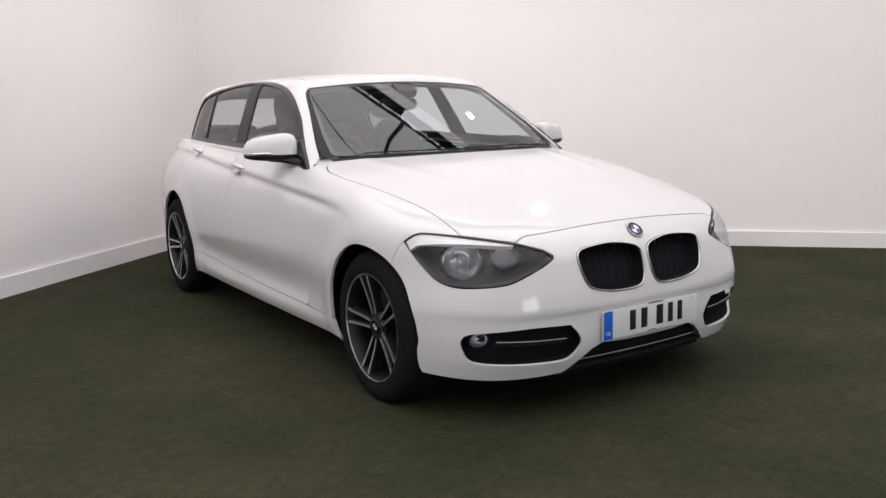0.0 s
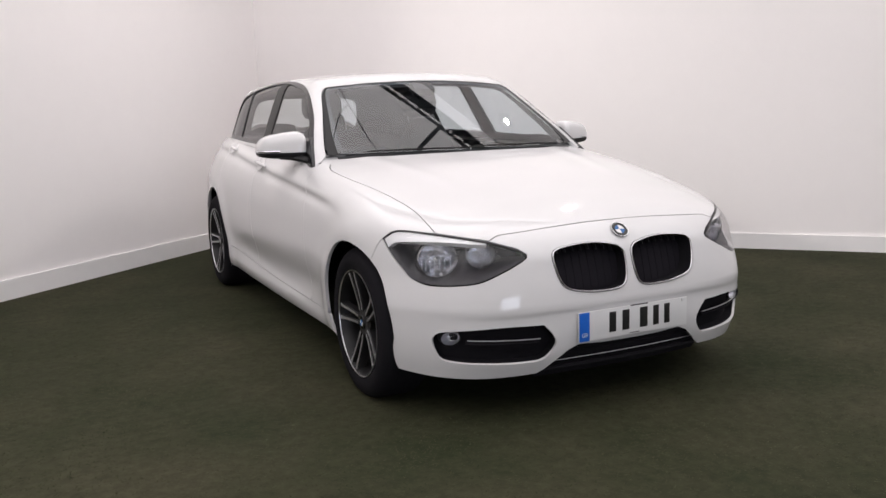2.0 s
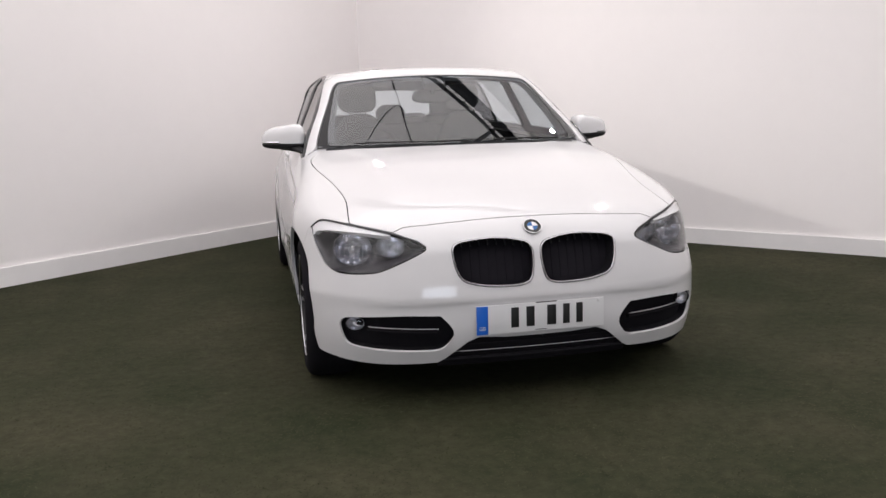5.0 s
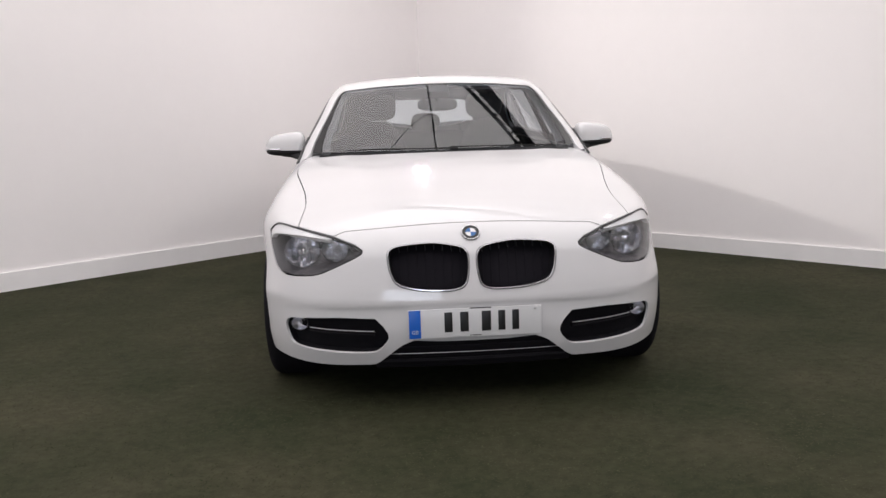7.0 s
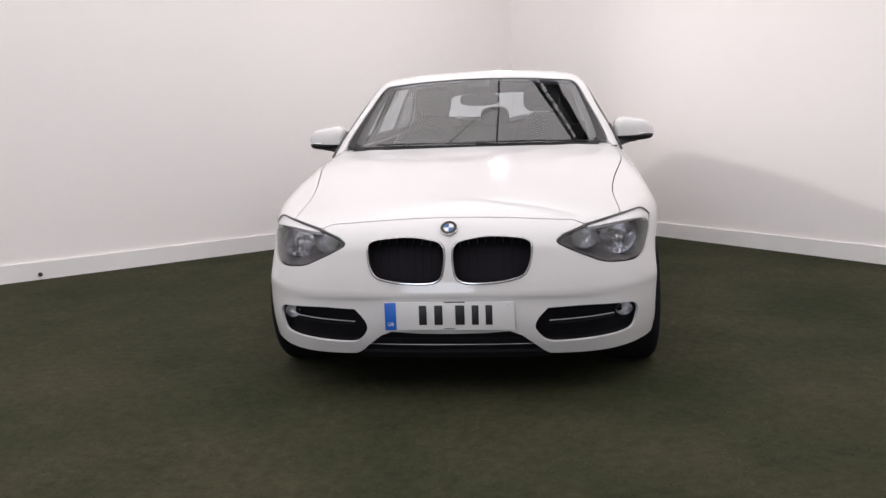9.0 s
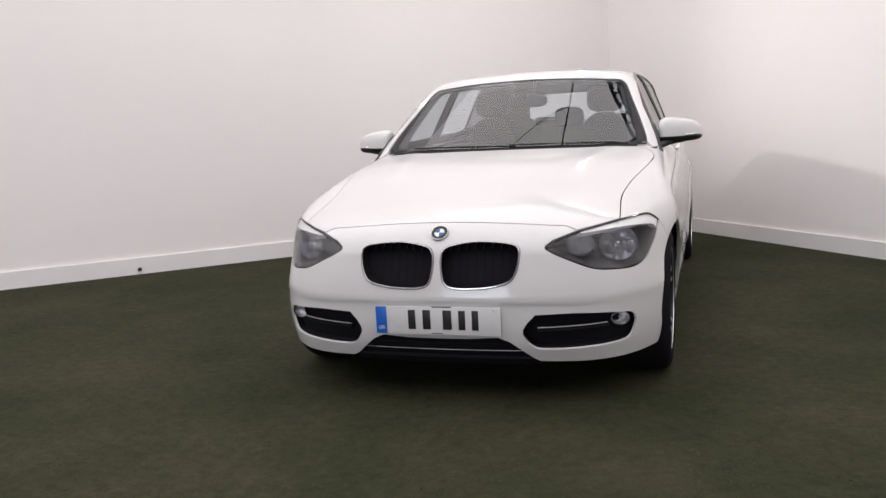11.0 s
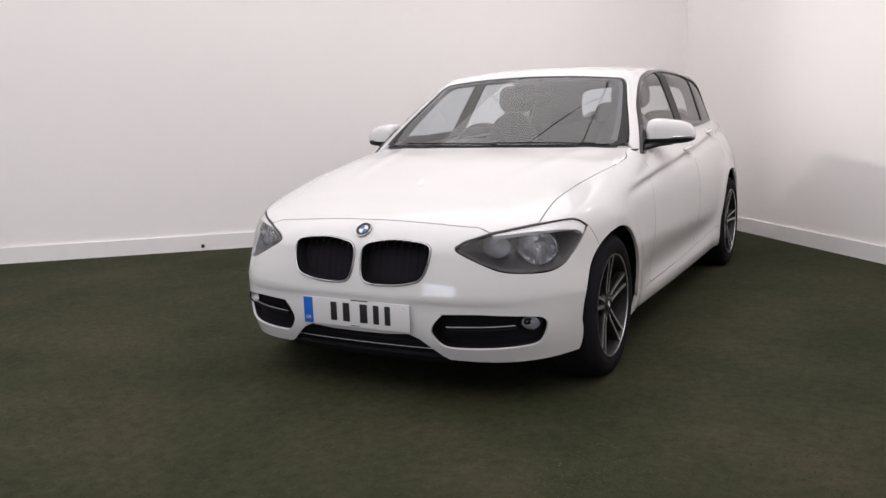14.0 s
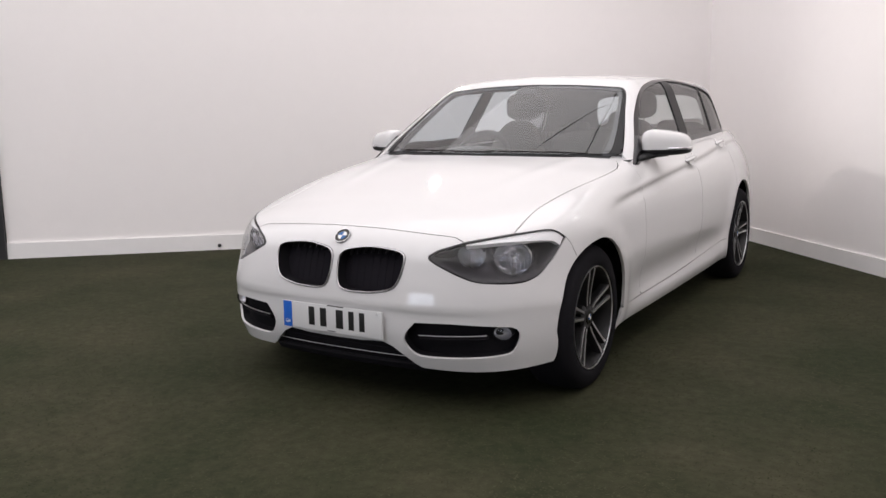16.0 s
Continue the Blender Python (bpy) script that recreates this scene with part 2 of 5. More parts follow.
tagged(ceiling, "white ceiling above the studio", "ceiling", kind="structure")

# the rest of the hall, out of the camera's view
wall_run("wall_west", Vector((-8.5, -9.5, 0)), Vector((0, 1, 0)), 15.5, CEILING, 0.15, WALL, 1, label="plain white painted wall of the hall")
wall_run("wall_east", Vector((8.5, -9.5, 0)), Vector((0, 1, 0)), 15.5, CEILING, 0.15, WALL, -1, label="plain white painted wall of the hall")
wall_run("wall_south", Vector((-8.5, -9.5, 0)), Vector((1, 0, 0)), 5.7, CEILING, 0.15, WALL, -1, label="plain white painted wall of the hall")
wall_run("wall_south_right", Vector((-0.2, -9.5, 0)), Vector((1, 0, 0)), 8.7, CEILING, 0.15, WALL, -1, label="plain white painted wall of the hall")
wall_run("wall_south_over_door", Vector((-2.8, -9.5, 0)), Vector((1, 0, 0)), 2.6, CEILING - 2.15, 0.15, WALL, -1, z=2.15, label="plain white painted wall over the doorway")
wall_run("wall_north", Vector((-8.5, 7.0, 0)), Vector((1, 0, 0)), 17.0, CEILING, 0.15, WALL, 1, label="plain white painted wall of the hall")
END = CORNER + LEFT_DIR * LEFT_END
OUT = Vector((LEFT_DIR.y, -LEFT_DIR.x, 0))
wall_run("door_frame", END + LEFT_DIR * 0.003 - OUT * 0.04, LEFT_DIR, 0.085, 2.5, 0.10, STEEL, -1, label="dark painted steel door frame at the wall's end", category="door frame")
wall_run("door_plinth", END + LEFT_DIR * 0.090 - OUT * 0.04, LEFT_DIR, 1.3, 0.18, 0.08, STEEL, -1, label="dark kick plate below the grey door", category="door")
wall_run("door_1", END + LEFT_DIR * 0.090 - OUT * 0.05, LEFT_DIR, 1.3, 2.3, 0.05, DOORGREY, -1, z=0.184, label="pale grey door beside the white wall", category="door")

# lattice girder and cables under the roof
def girder():
    g = new("roof_girder")
    g.matrix_basis = Matrix.Translation((1.62, 3.50, 4.05)) @ Matrix.Rotation(math.atan2(RIGHT_DIR.y, RIGHT_DIR.x), 4, "Z")
    part("beam", box((11, 0.15, 0.12), (0, -0.36, 0.1), 0.01), STEEL, g)
    part("chord", box((11, 0.05, 0.05), (0, -0.655, 0.0), 0.006), STEEL, g)
    part("chord", box((11, 0.05, 0.05), (0, -0.525, 0.0), 0.006), STEEL, g)
    for k in range(-22, 23):
        part("strut", box((0.028, 0.13, 0.03), (0.18 * k, -0.59, 0.0), 0.004), STEEL, g)
    return tagged(g, "dark steel lattice girder under the roof", "girder")


girder()
cable = part("roof_cable", tube([(0.34, 0.8, 4.15), (0.14, 2.2, 4.15), (0.08, 2.7, 4.15), (0.08, 3.05, 4.15), (0.06, 3.6, 4.15), (0.02, 4.8, 4.15)], 0.013, 8), STEEL, None)
tagged(cable, "thin dark cable tray under the roof", "cable")
brace = part("roof_brace", tube([(1.62, 2.98, 4.12), (1.28, 2.72, 4.13), (0.92, 2.45, 4.14), (0.64, 2.17, 4.15), (0.30, 1.75, 4.15)], 0.028, 8), STEEL, None)
tagged(brace, "dark steel pipe running to the roof girder", "pipe")
wire = part("roof_wire", tube([(-1.9, 1.44, 4.15), (-0.91, 2.37, 4.15), (-0.60, 2.67, 4.15), (-0.25, 3.0, 4.15), (-0.08, 3.13, 4.16), (0.06, 3.20, 4.18)], 0.010, 8), STEEL, None)
tagged(wire, "thin dark electric wire slung under the roof", "wire")
for name, place, aim in (("flood_lamp", (-1.945, 3.615, 2.52), (2.5, 2.4, 0.9)), ("side_lamp", (2.165, 2.87, 3.18), (-3.0, 1.0, 0.9)), ("corner_lamp", (-0.02, 5.11, 2.865), (0.1, 1.5, 0.6))):
    m = look(place, aim)
    fl = part(name, box((0.30, 0.22, 0.06), (0, 0, 0.045), 0.01), SKIRT, None, at=m)
    tagged(fl, "small white flood lamp fixed high in the studio", "lamp")
    up = m.inverted().to_3x3() @ Vector((0, 0, 1))
    foot = up * (CEILING - place[2]) + Vector((0, 0, 0.04))
    part("drop_rod", tube([(0, 0, 0.05), up * 0.12 + Vector((0, 0, 0.04)), foot], 0.008, 8), SKIRT, fl)
socket = part("cable_stub", lathe([(0.0005, -0.022), (0.012, -0.02), (0.016, -0.01), (0.016, 0.0)], 16, "Y"), STEEL, None, at=Matrix.Translation(CORNER + LEFT_DIR * 4.625 + Vector((LEFT_DIR.y, -LEFT_DIR.x, 0)) * -0.019 + Vector((0, 0, 0.040))) @ Matrix.Rotation(math.atan2(-LEFT_DIR.y, -LEFT_DIR.x), 4, "Z"))
tagged(socket, "small dark round fitting on the skirting board", "fitting")

# ---------------------------------------------------------------- car body shape
def spline(*pts):
    """A smooth curve through a few (x, y) points."""
    px = np.array([p[0] for p in pts], float)
    py = np.array([p[1] for p in pts], float)
    h = np.diff(px)
    s = np.diff(py) / h
    m = np.zeros(len(px))
    m[1:-1] = (s[:-1] * h[1:] + s[1:] * h[:-1]) / (h[:-1] + h[1:])
    m[0], m[-1] = s[0], s[-1]

    def at(x):
        x = np.asarray(x, float)
        i = np.clip(np.searchsorted(px, x) - 1, 0, len(h) - 1)
        u = (x - px[i]) / h[i]
        lin = np.where(u < 0, py[0] + m[0] * (x - px[0]), py[-1] + m[-1] * (x - px[-1]))
        uc = np.clip(u, 0, 1)
        val = ((1 + 2 * uc) * (1 - uc) ** 2 * py[i] + uc * (1 - uc) ** 2 * h[i] * m[i]
               + uc * uc * (3 - 2 * uc) * py[i + 1] + uc * uc * (uc - 1) * h[i] * m[i + 1])
        return np.where((u < 0) | (u > 1), lin, val)
    return at


def smin(a, b, k):
    h = np.clip(0.5 + 0.5 * (b - a) / k, 0, 1)
    return b * (1 - h) + a * h - k * h * (1 - h)


def bump(x, c, w):
    return np.exp(-((x - c) / w) ** 2)


FRONT_AXLE, REAR_AXLE, HUB = 0.78, 3.47, 0.314
nose_profile = spline((0.14, 0.075), (0.2, 0.045), (0.26, 0.018), (0.32, 0.004), (0.42, 0.0), (0.443, -0.0025), (0.475, 0.0010),
                      (0.56, 0.02), (0.66, 0.055), (0.72, 0.09), (0.8, 0.16))
hood_line = spline((0.06, 0.63), (0.13, 0.69), (0.2, 0.724), (0.3, 0.762), (0.5, 0.815), (0.8, 0.873), (1.1, 0.917), (1.4, 0.95), (1.55, 0.97), (1.8, 1.04),
                   (2.2, 1.07), (3.5, 1.08), (4.1, 1.05), (4.4, 0.98))
hood_crown = spline((0.1, 0.14), (0.4, 0.12), (0.9, 0.085), (1.5, 0.06), (4.4, 0.06))
side_width = spline((0.2, 0.78), (0.5, 0.853), (0.78, 0.882), (1.1, 0.876), (1.5, 0.868), (2.2, 0.872), (3.0, 0.872), (3.47, 0.868),
                    (3.9, 0.835), (4.2, 0.765), (4.45, 0.65))
side_lean = spline((0.12, 0.06), (0.2, 0.03), (0.3, 0.01), (0.42, 0.0), (0.6, 0.0), (0.72, 0.012), (0.8, 0.034), (0.88, 0.072), (0.96, 0.128), (1.1, 0.23))
swage_height = spline((0.9, 0.768), (1.5, 0.802), (2.5, 0.868), (3.4, 0.925), (4.2, 0.94))


bumper_crease = spline((0.0, 0.434), (0.30, 0.430), (0.50, 0.424), (0.9, 0.415))


def body_field(x, y, z):
    """Positive inside the lower body, about in metres."""
    ax = np.abs(x)
    low = 1 / (1 + np.exp((z - 0.50) / 0.03))
    lip = bumper_crease(ax) - z
    recess = 0.003 / (1 + np.exp(np.clip(-lip / 0.0035, -40, 40))) * np.exp(-(np.clip(lip, 0, 1) / 0.11) ** 2) * np.exp(-np.clip(ax - 0.55, 0, 1) / 0.08)
    front = y - (0.075 + 0.13 * ax ** 2 + (0.9 - 0.14 * low) * ax ** 6 + nose_profile(z) + recess)
    flare = 0.012 * bump(np.hypot(y - FRONT_AXLE, z - HUB), 0.36, 0.07) + 0.012 * bump(np.hypot(y - REAR_AXLE, z - HUB), 0.36, 0.08)
    fade = 1 / (1 + np.exp(-(y - 1.12) / 0.07))
    zs = swage_height(y)
    crease = fade * (0.008 * bump(z, zs + 0.012, 0.026) - 0.011 * bump(z, zs - 0.022, 0.022))
    between = 1 / (1 + np.exp(-(y - 1.25) / 0.08)) / (1 + np.exp((y - 3.05) / 0.1))
    scallop = -between * 0.024 * bump(z, 0.36, 0.085) + between * 0.012 * bump(z, 0.23, 0.05)
    tuck = 0.05 * np.clip(y - 3.0, 0, 2) ** 1.5 * np.clip(z - 0.68, 0, 1)
    side = side_width(y) - side_lean(z) - tuck + 0.016 * low * bump(y, 0.42, 0.22) + flare + crease + scallop - ax
    top = hood_line(y) - hood_crown(y) * ax ** 2 - 0.05 * ax ** 6 + 0.0032 * bump(ax - 0.3 - 0.16 * y, 0, 0.05) / (1 + np.exp(-(y - 0.85) / 0.08)) * (y < 1.6) - z
    rear = 4.40 - 0.10 * ax ** 2 - 0.3 * ax ** 6 - 0.25 * np.clip(z - 0.6, 0, 1) - y
    wall = smin(smin(front, side, 0.10 - 0.045 * low), rear, 0.15)
    rim = 0.05 + 0.03 * bump(y, 0.7, 0.5)
    return smin(wall, top, rim)


glass_line = 1.329
roof_line = spline((1.7, 1.255), (1.95, 1.338), (2.2, 1.364), (2.5, 1.377), (2.8, 1.380), (3.2, 1.370), (3.7, 1.346), (4.2, 1.295))


def cabin_side(y, z):
    return 0.772 - 0.33 * (z - 0.92) - 0.16 * np.clip(z - 0.92, 0, 1) ** 2 - 0.008 * np.clip(y - 1.9, 0, 9) ** 2 - 0.19 * ((y - 3.56) + np.sqrt((y - 3.56) ** 2 + 0.006))


def cabin_field(x, y, z):
    """Positive inside the cabin above the belt."""
    ax = np.abs(x)
    screen = (y - (glass_line + 0.26 * ax ** 2 + 0.149 * ax ** 4 + 1.643 * (z - 0.94) + 0.25 * (z - 0.94) * (z - 1.3))) * 0.52
    side = (cabin_side(y, z) - ax) * 0.93
    roof = roof_line(y) - 0.088 * ax ** 2 - 0.06 * ax ** 4 - z
    back = (4.36 - 0.14 * ax ** 2 - 0.75 * (z - 0.95) - y) * 0.8
    f = smin(side, roof, 0.075)
    f = smin(f, screen, 0.035)
    return smin(f, back, 0.06)


def cast(field, origin, way, reach, steps=34):
    """The place on a field's surface along each way from an origin inside."""
    lo, hi = np.zeros(len(way)), np.full(len(way), float(reach))
    for _ in range(steps):
        mid = (lo + hi) / 2
        p = origin + way * mid[:, None]
        inside = field(p[:, 0], p[:, 1], p[:, 2]) > 0
        lo, hi = np.where(inside, mid, lo), np.where(inside, hi, mid)
    return origin + way * lo[:, None]


def slope(field, p, e=0.002):
    """Outward normals of a field at points p."""
    g = np.stack([field(*(p + d).T) - field(*(p - d).T) for d in np.eye(3) * e], axis=1)
    return -g / np.maximum(np.linalg.norm(g, axis=1), 1e-9)[:, None]


# ---------------------------------------------------------------- charts of the car's surface
FRONT_EYE = np.array((0.0, 1.25, 0.42))


def front_chart(ab, level=0.0):
    t, h = ab[:, 0] / 1.1, ab[:, 1] / 1.1
    way = np.stack((np.sin(t) * np.cos(h), -np.cos(t) * np.cos(h), np.sin(h)), axis=1)
    return cast(lambda x, y, z: body_field(x, y, z) - level, FRONT_EYE, way, 2.2)


def to_front(p):
    d = np.asarray(p, float) - FRONT_EYE
    return np.stack((np.arctan2(d[:, 0], -d[:, 1]), np.arctan2(d[:, 2], np.hypot(d[:, 0], d[:, 1]))), axis=1) * 1.1


def side_chart(ab, level=0.0):
    h = ab[:, 1] / 0.47
    o = np.stack((np.full(len(h), 0.40), ab[:, 0], np.full(len(h), 0.50)), axis=1)
    way = np.stack((np.cos(h), np.zeros(len(h)), np.sin(h)), axis=1)
    return cast(lambda x, y, z: body_field(x, y, z) - level, o, way, 1.4)


def to_side(p):
    p = np.asarray(p, float)
    return np.stack((p[:, 1], np.arctan2(p[:, 2] - 0.50, p[:, 0] - 0.40) * 0.47), axis=1)


def flank(yz):
    """Points of the flank at the given (y, z)."""
    yz = np.asarray(yz, float)
    o = np.stack((np.full(len(yz), 0.3), yz[:, 0], yz[:, 1]), axis=1)
    return cast(body_field, o, np.tile((1.0, 0, 0), (len(yz), 1)), 1.0)


def top_chart(ab, level=0.0):
    o = np.stack((ab[:, 0], ab[:, 1], np.full(len(ab), 0.5)), axis=1)
    return cast(lambda x, y, z: body_field(x, y, z) - level, o, np.tile((0, 0, 1.0), (len(ab), 1)), 0.8)


def cabin_chart(ab, level=0.0):
    h = ab[:, 1] / 0.6
    o = np.stack((np.zeros(len(h)), ab[:, 0], np.full(len(h), 0.93)), axis=1)
    way = np.stack((np.cos(h), np.zeros(len(h)), np.sin(h)), axis=1)
    return cast(lambda x, y, z: cabin_field(x, y, z) - level, o, way, 1.2)


def to_cabin(p):
    p = np.asarray(p, float)
    return np.stack((p[:, 1], np.arctan2(p[:, 2] - 0.93, p[:, 0]) * 0.6), axis=1)


def cabin_flank(yz):
    yz = np.asarray(yz, float)
    o = np.stack((np.zeros(len(yz)), yz[:, 0], yz[:, 1]), axis=1)
    return cast(cabin_field, o, np.tile((1.0, 0, 0), (len(yz), 1)), 1.0)


def thread(points, spacing=0.02, closed=True, sharp=()):
    """A dense smooth line through control points; it may turn sharply at the indices named."""
    pts = np.asarray(points, float)
    n, out = len(pts), []
    for i in range(n if closed else n - 1):
        p1, p2 = pts[i], pts[(i + 1) % n]
        p0 = pts[(i - 1) % n] if (closed or i > 0) else p1
        p3 = pts[(i + 2) % n] if (closed or i + 2 < n) else p2
        j = (i + 1) % n
        m1 = (p2 - p0) / 2 if i not in sharp else (p2 - p1)
        m2 = (p3 - p1) / 2 if j not in sharp else (p2 - p1)
        size = np.linalg.norm(p2 - p1)
        m1 = m1 * min(1, size * 1.2 / max(np.linalg.norm(m1), 1e-9))
        m2 = m2 * min(1, size * 1.2 / max(np.linalg.norm(m2), 1e-9))
        k = max(1, int(size / spacing))
        for u in np.arange(k) / k:
            out.append((1 + 2 * u) * (1 - u) ** 2 * p1 + u * (1 - u) ** 2 * m1 + u * u * (3 - 2 * u) * p2 + u * u * (u - 1) * m2)
    if not closed:
        out.append(pts[-1])
    return np.array(out)


def inset(loop, d):
    """A closed 2D loop moved inwards by d."""
    area = np.sum(loop[:, 0] * np.roll(loop[:, 1], -1) - np.roll(loop[:, 0], -1) * loop[:, 1])
    t = np.roll(loop, -1, 0) - np.roll(loop, 1, 0)
    t = t / np.maximum(np.linalg.norm(t, axis=1), 1e-9)[:, None]
    n = np.stack((-t[:, 1], t[:, 0]), axis=1) * (1 if area > 0 else -1)
    return loop + n * d


def within(pts, loop):
    x, y = pts[:, 0][:, None], pts[:, 1][:, None]
    a, b = loop, np.roll(loop, -1, 0)
    cross = ((a[:, 1] > y) != (b[:, 1] > y)) & (x < (b[:, 0] - a[:, 0]) * (y - a[:, 1]) / (b[:, 1] - a[:, 1] + 1e-12) + a[:, 0])
    return cross.sum(1) % 2 == 1


def near_edge(pts, loops, d):
    edge = np.concatenate(loops)
    out = np.zeros(len(pts), bool)
    for i in range(0, len(pts), 2000):
        q = pts[i:i + 2000]
        out[i:i + 2000] = (((q[:, None, :] - edge[None]) ** 2).sum(2) < d * d).any(1)
    return out


def sheet(loops, step, extra=None):
    """Triangles that fill the first loop but for the others."""
    from_lo, to_hi = loops[0].min(0), loops[0].max(0)
    gx = np.arange(from_lo[0], to_hi[0], step)
    gy = np.arange(from_lo[1], to_hi[1], step * 0.866)
    g = np.array([(x + (step / 2 if j % 2 else 0), y) for j, y in enumerate(gy) for x in gx])
    keep = within(g, loops[0])
    for hole in loops[1:]:
        keep &= ~within(g, hole)
    g = g[keep]
    g = g[~near_edge(g, loops, step * 0.45)]
    if extra is not None:
        g = g[~near_edge(g, [extra], 0.010)]
        ok = within(extra, loops[0])
        for hole in loops[1:]:
            ok &= ~within(extra, hole)
        extra = extra[ok]
        g = np.concatenate((g, extra[~near_edge(extra, loops, 0.003)]))
    pts, edges = [], []
    for loop in loops:
        s = len(pts)
        pts += [tuple(p) for p in loop]
        edges += [(s + i, s + (i + 1) % len(loop)) for i in range(len(loop))]
    pts += [tuple(p) for p in g]
    v, _, f, *_ = delaunay_2d_cdt([Vector(p) for p in pts], edges, [], 0, 1e-6)
    v = np.array([(p[0], p[1]) for p in v])
    f = np.array(f)
    c = v[f].mean(1)
    keep = within(c, loops[0])
    for hole in loops[1:]:
        keep &= ~within(c, hole)
    return v, f[keep]


def skin(name, loops, chart, field, step=0.025, level=0.0, flange=0.014, mirror=False, lift=0.0, plain=False, extra=None):
    """A body panel: the loops filled on a chart of a field, with its edges folded inwards."""
    v2, f = sheet(loops, step, extra)
    p = chart(v2, level)
    nrm = slope(field, p)
    p = p + nrm * lift
    a, b, c = p[f[:, 0]], p[f[:, 1]], p[f[:, 2]]
    face_n = np.cross(b - a, c - a)
    flip = (face_n * nrm[f[:, 0]]).sum(1) < 0
    f[flip] = f[flip][:, ::-1]
    verts, normals, faces = p, nrm, [tuple(t) for t in f]
    if flange:
        seen = {}
        for t in f:
            for i in range(3):
                e = (t[i], t[(i + 1) % 3])
                seen[e] = seen.get(e, 0) + 1
        rim = [e for e in seen if (e[1], e[0]) not in seen]
        ids = sorted({i for e in rim for i in e})
        where = {i: k for k, i in enumerate(ids)}
        n0, k = len(p), len(ids)
        depth = flange(p[ids])[:, None] if callable(flange) else flange
        verts = np.concatenate((p, p[ids], p[ids] - nrm[ids] * depth))
        normals = np.concatenate((nrm, np.zeros((2 * k, 3))))
        faces += [(n0 + where[b_], n0 + where[a_], n0 + k + where[a_], n0 + k + where[b_]) for a_, b_ in rim]
    if mirror:
        verts, normals = verts * (-1, 1, 1), normals * (-1, 1, 1)
        faces = [t[::-1] for t in faces]
    return mesh_from(name, verts, faces, True, None if plain else normals)


def pair(name, loops, chart, field, mat, parent, label="", **more):
    """The same panel on both sides of the car."""
    return [part(name, skin(name, loops, chart, field, mirror=m, **more), mat, parent, label) for m in (False, True)]


car = new("car")
tagged(car, "white five-door hatchback car parked on green artificial turf", "car")
GAP = 0.0013

# key lines on the body, on the side with x above zero
LAMP = np.array([(0.828, 0.555, 0.690), (0.786, 0.508, 0.724), (0.695, 0.376, 0.718), (0.542, 0.234, 0.691), (0.458, 0.175, 0.664), (0.430, 0.149, 0.632),
                 (0.574, 0.172, 0.564), (0.645, 0.208, 0.544), (0.745, 0.320, 0.536), (0.786, 0.392, 0.556), (0.804, 0.440, 0.592), (0.818, 0.490, 0.632)])
lamp_low = thread(to_front(LAMP[[0, 11, 10, 9, 8, 7, 6, 5, 4, 3]]), 0.012, closed=False, sharp=(8,))
lamp_top = thread(to_front(LAMP[[3, 2, 1, 0]]), 0.012, closed=False)
lamp_loop = np.concatenate((lamp_low[:-1], lamp_top[:-1]))
HOOD_SEAM = np.array([(0.691, 0.376), (0.676, 0.575), (0.691, 0.75), (0.721, 0.93), (0.750, 1.11), (0.757, 1.27), (0.742, 1.36), (0.690, 1.46)])
hood_edge = thread(HOOD_SEAM, 0.03, closed=False)
HOOD_FRONT = np.array([(0.544, 0.237), (0.50, 0.244), (0.40, 0.230), (0.25, 0.2205), (0.0, 0.2155)])
hood_front = thread(HOOD_FRONT, 0.03, closed=False)


def front_of(x, z):
    """A point of the nose by its x and z."""
    x, z = np.atleast_1d(x), np.atleast_1d(z)
    o = np.stack((x, np.full(len(x), 1.2), z), axis=1)
    return cast(body_field, o, np.tile((0, -1.0, 0), (len(x), 1)), 1.4)


def nose_loop(xz, spacing=0.012, sharp=()):
    xz = np.asarray(xz, float)
    return thread(to_front(front_of(xz[:, 0], xz[:, 1])), spacing, sharp=sharp)


kidney_loop = nose_loop([(0.05, 0.652), (0.16, 0.667), (0.29, 0.658), (0.330, 0.640), (0.334, 0.600), (0.322, 0.546), (0.293, 0.509), (0.22, 0.490), (0.145, 0.484), (0.065, 0.487), (0.026, 0.510),
                         (0.012, 0.58), (0.018, 0.63)])
intake_loop = nose_loop([(0.39, 0.386), (0.56, 0.388), (0.737, 0.369), (0.757, 0.345), (0.752, 0.305), (0.727, 0.262), (0.57, 0.247), (0.41, 0.246), (0.372, 0.262), (0.340, 0.308), (0.352, 0.345)], sharp=(0,))
mirrored = lambda loop: (loop * (-1, 1))[::-1]

# the lower edge of the bumper, from the middle to the wheel arch
ARCH_R = 0.333


def arch(axle, a0, a1, count, r=ARCH_R):
    a = np.radians(np.linspace(a0, a1, count))
    return np.stack((axle + r * np.cos(a), HUB + r * np.sin(a) * 1.01), axis=1)



lower_mid = front_of((0.0, 0.13, 0.24, 0.285, 0.33, 0.37, 0.398), (0.287, 0.288, 0.295, 0.277, 0.242, 0.208, 0.192))
lower_out = front_of((0.45, 0.55, 0.65, 0.74), (0.190, 0.187, 0.186, 0.189))
arch_front = np.concatenate((flank([(0.455, 0.200), (0.462, 0.218), (0.463, 0.25), (0.459, 0.29)]), flank(arch(FRONT_AXLE, 178, 122, 14))))
seam_lamp = flank([(0.590, 0.625), (0.572, 0.665)])
hood_front3 = top_chart(hood_front)

half2 = np.concatenate((to_front(np.concatenate((lower_mid, lower_out, arch_front, seam_lamp))), lamp_low, to_front(hood_front3[1:])))


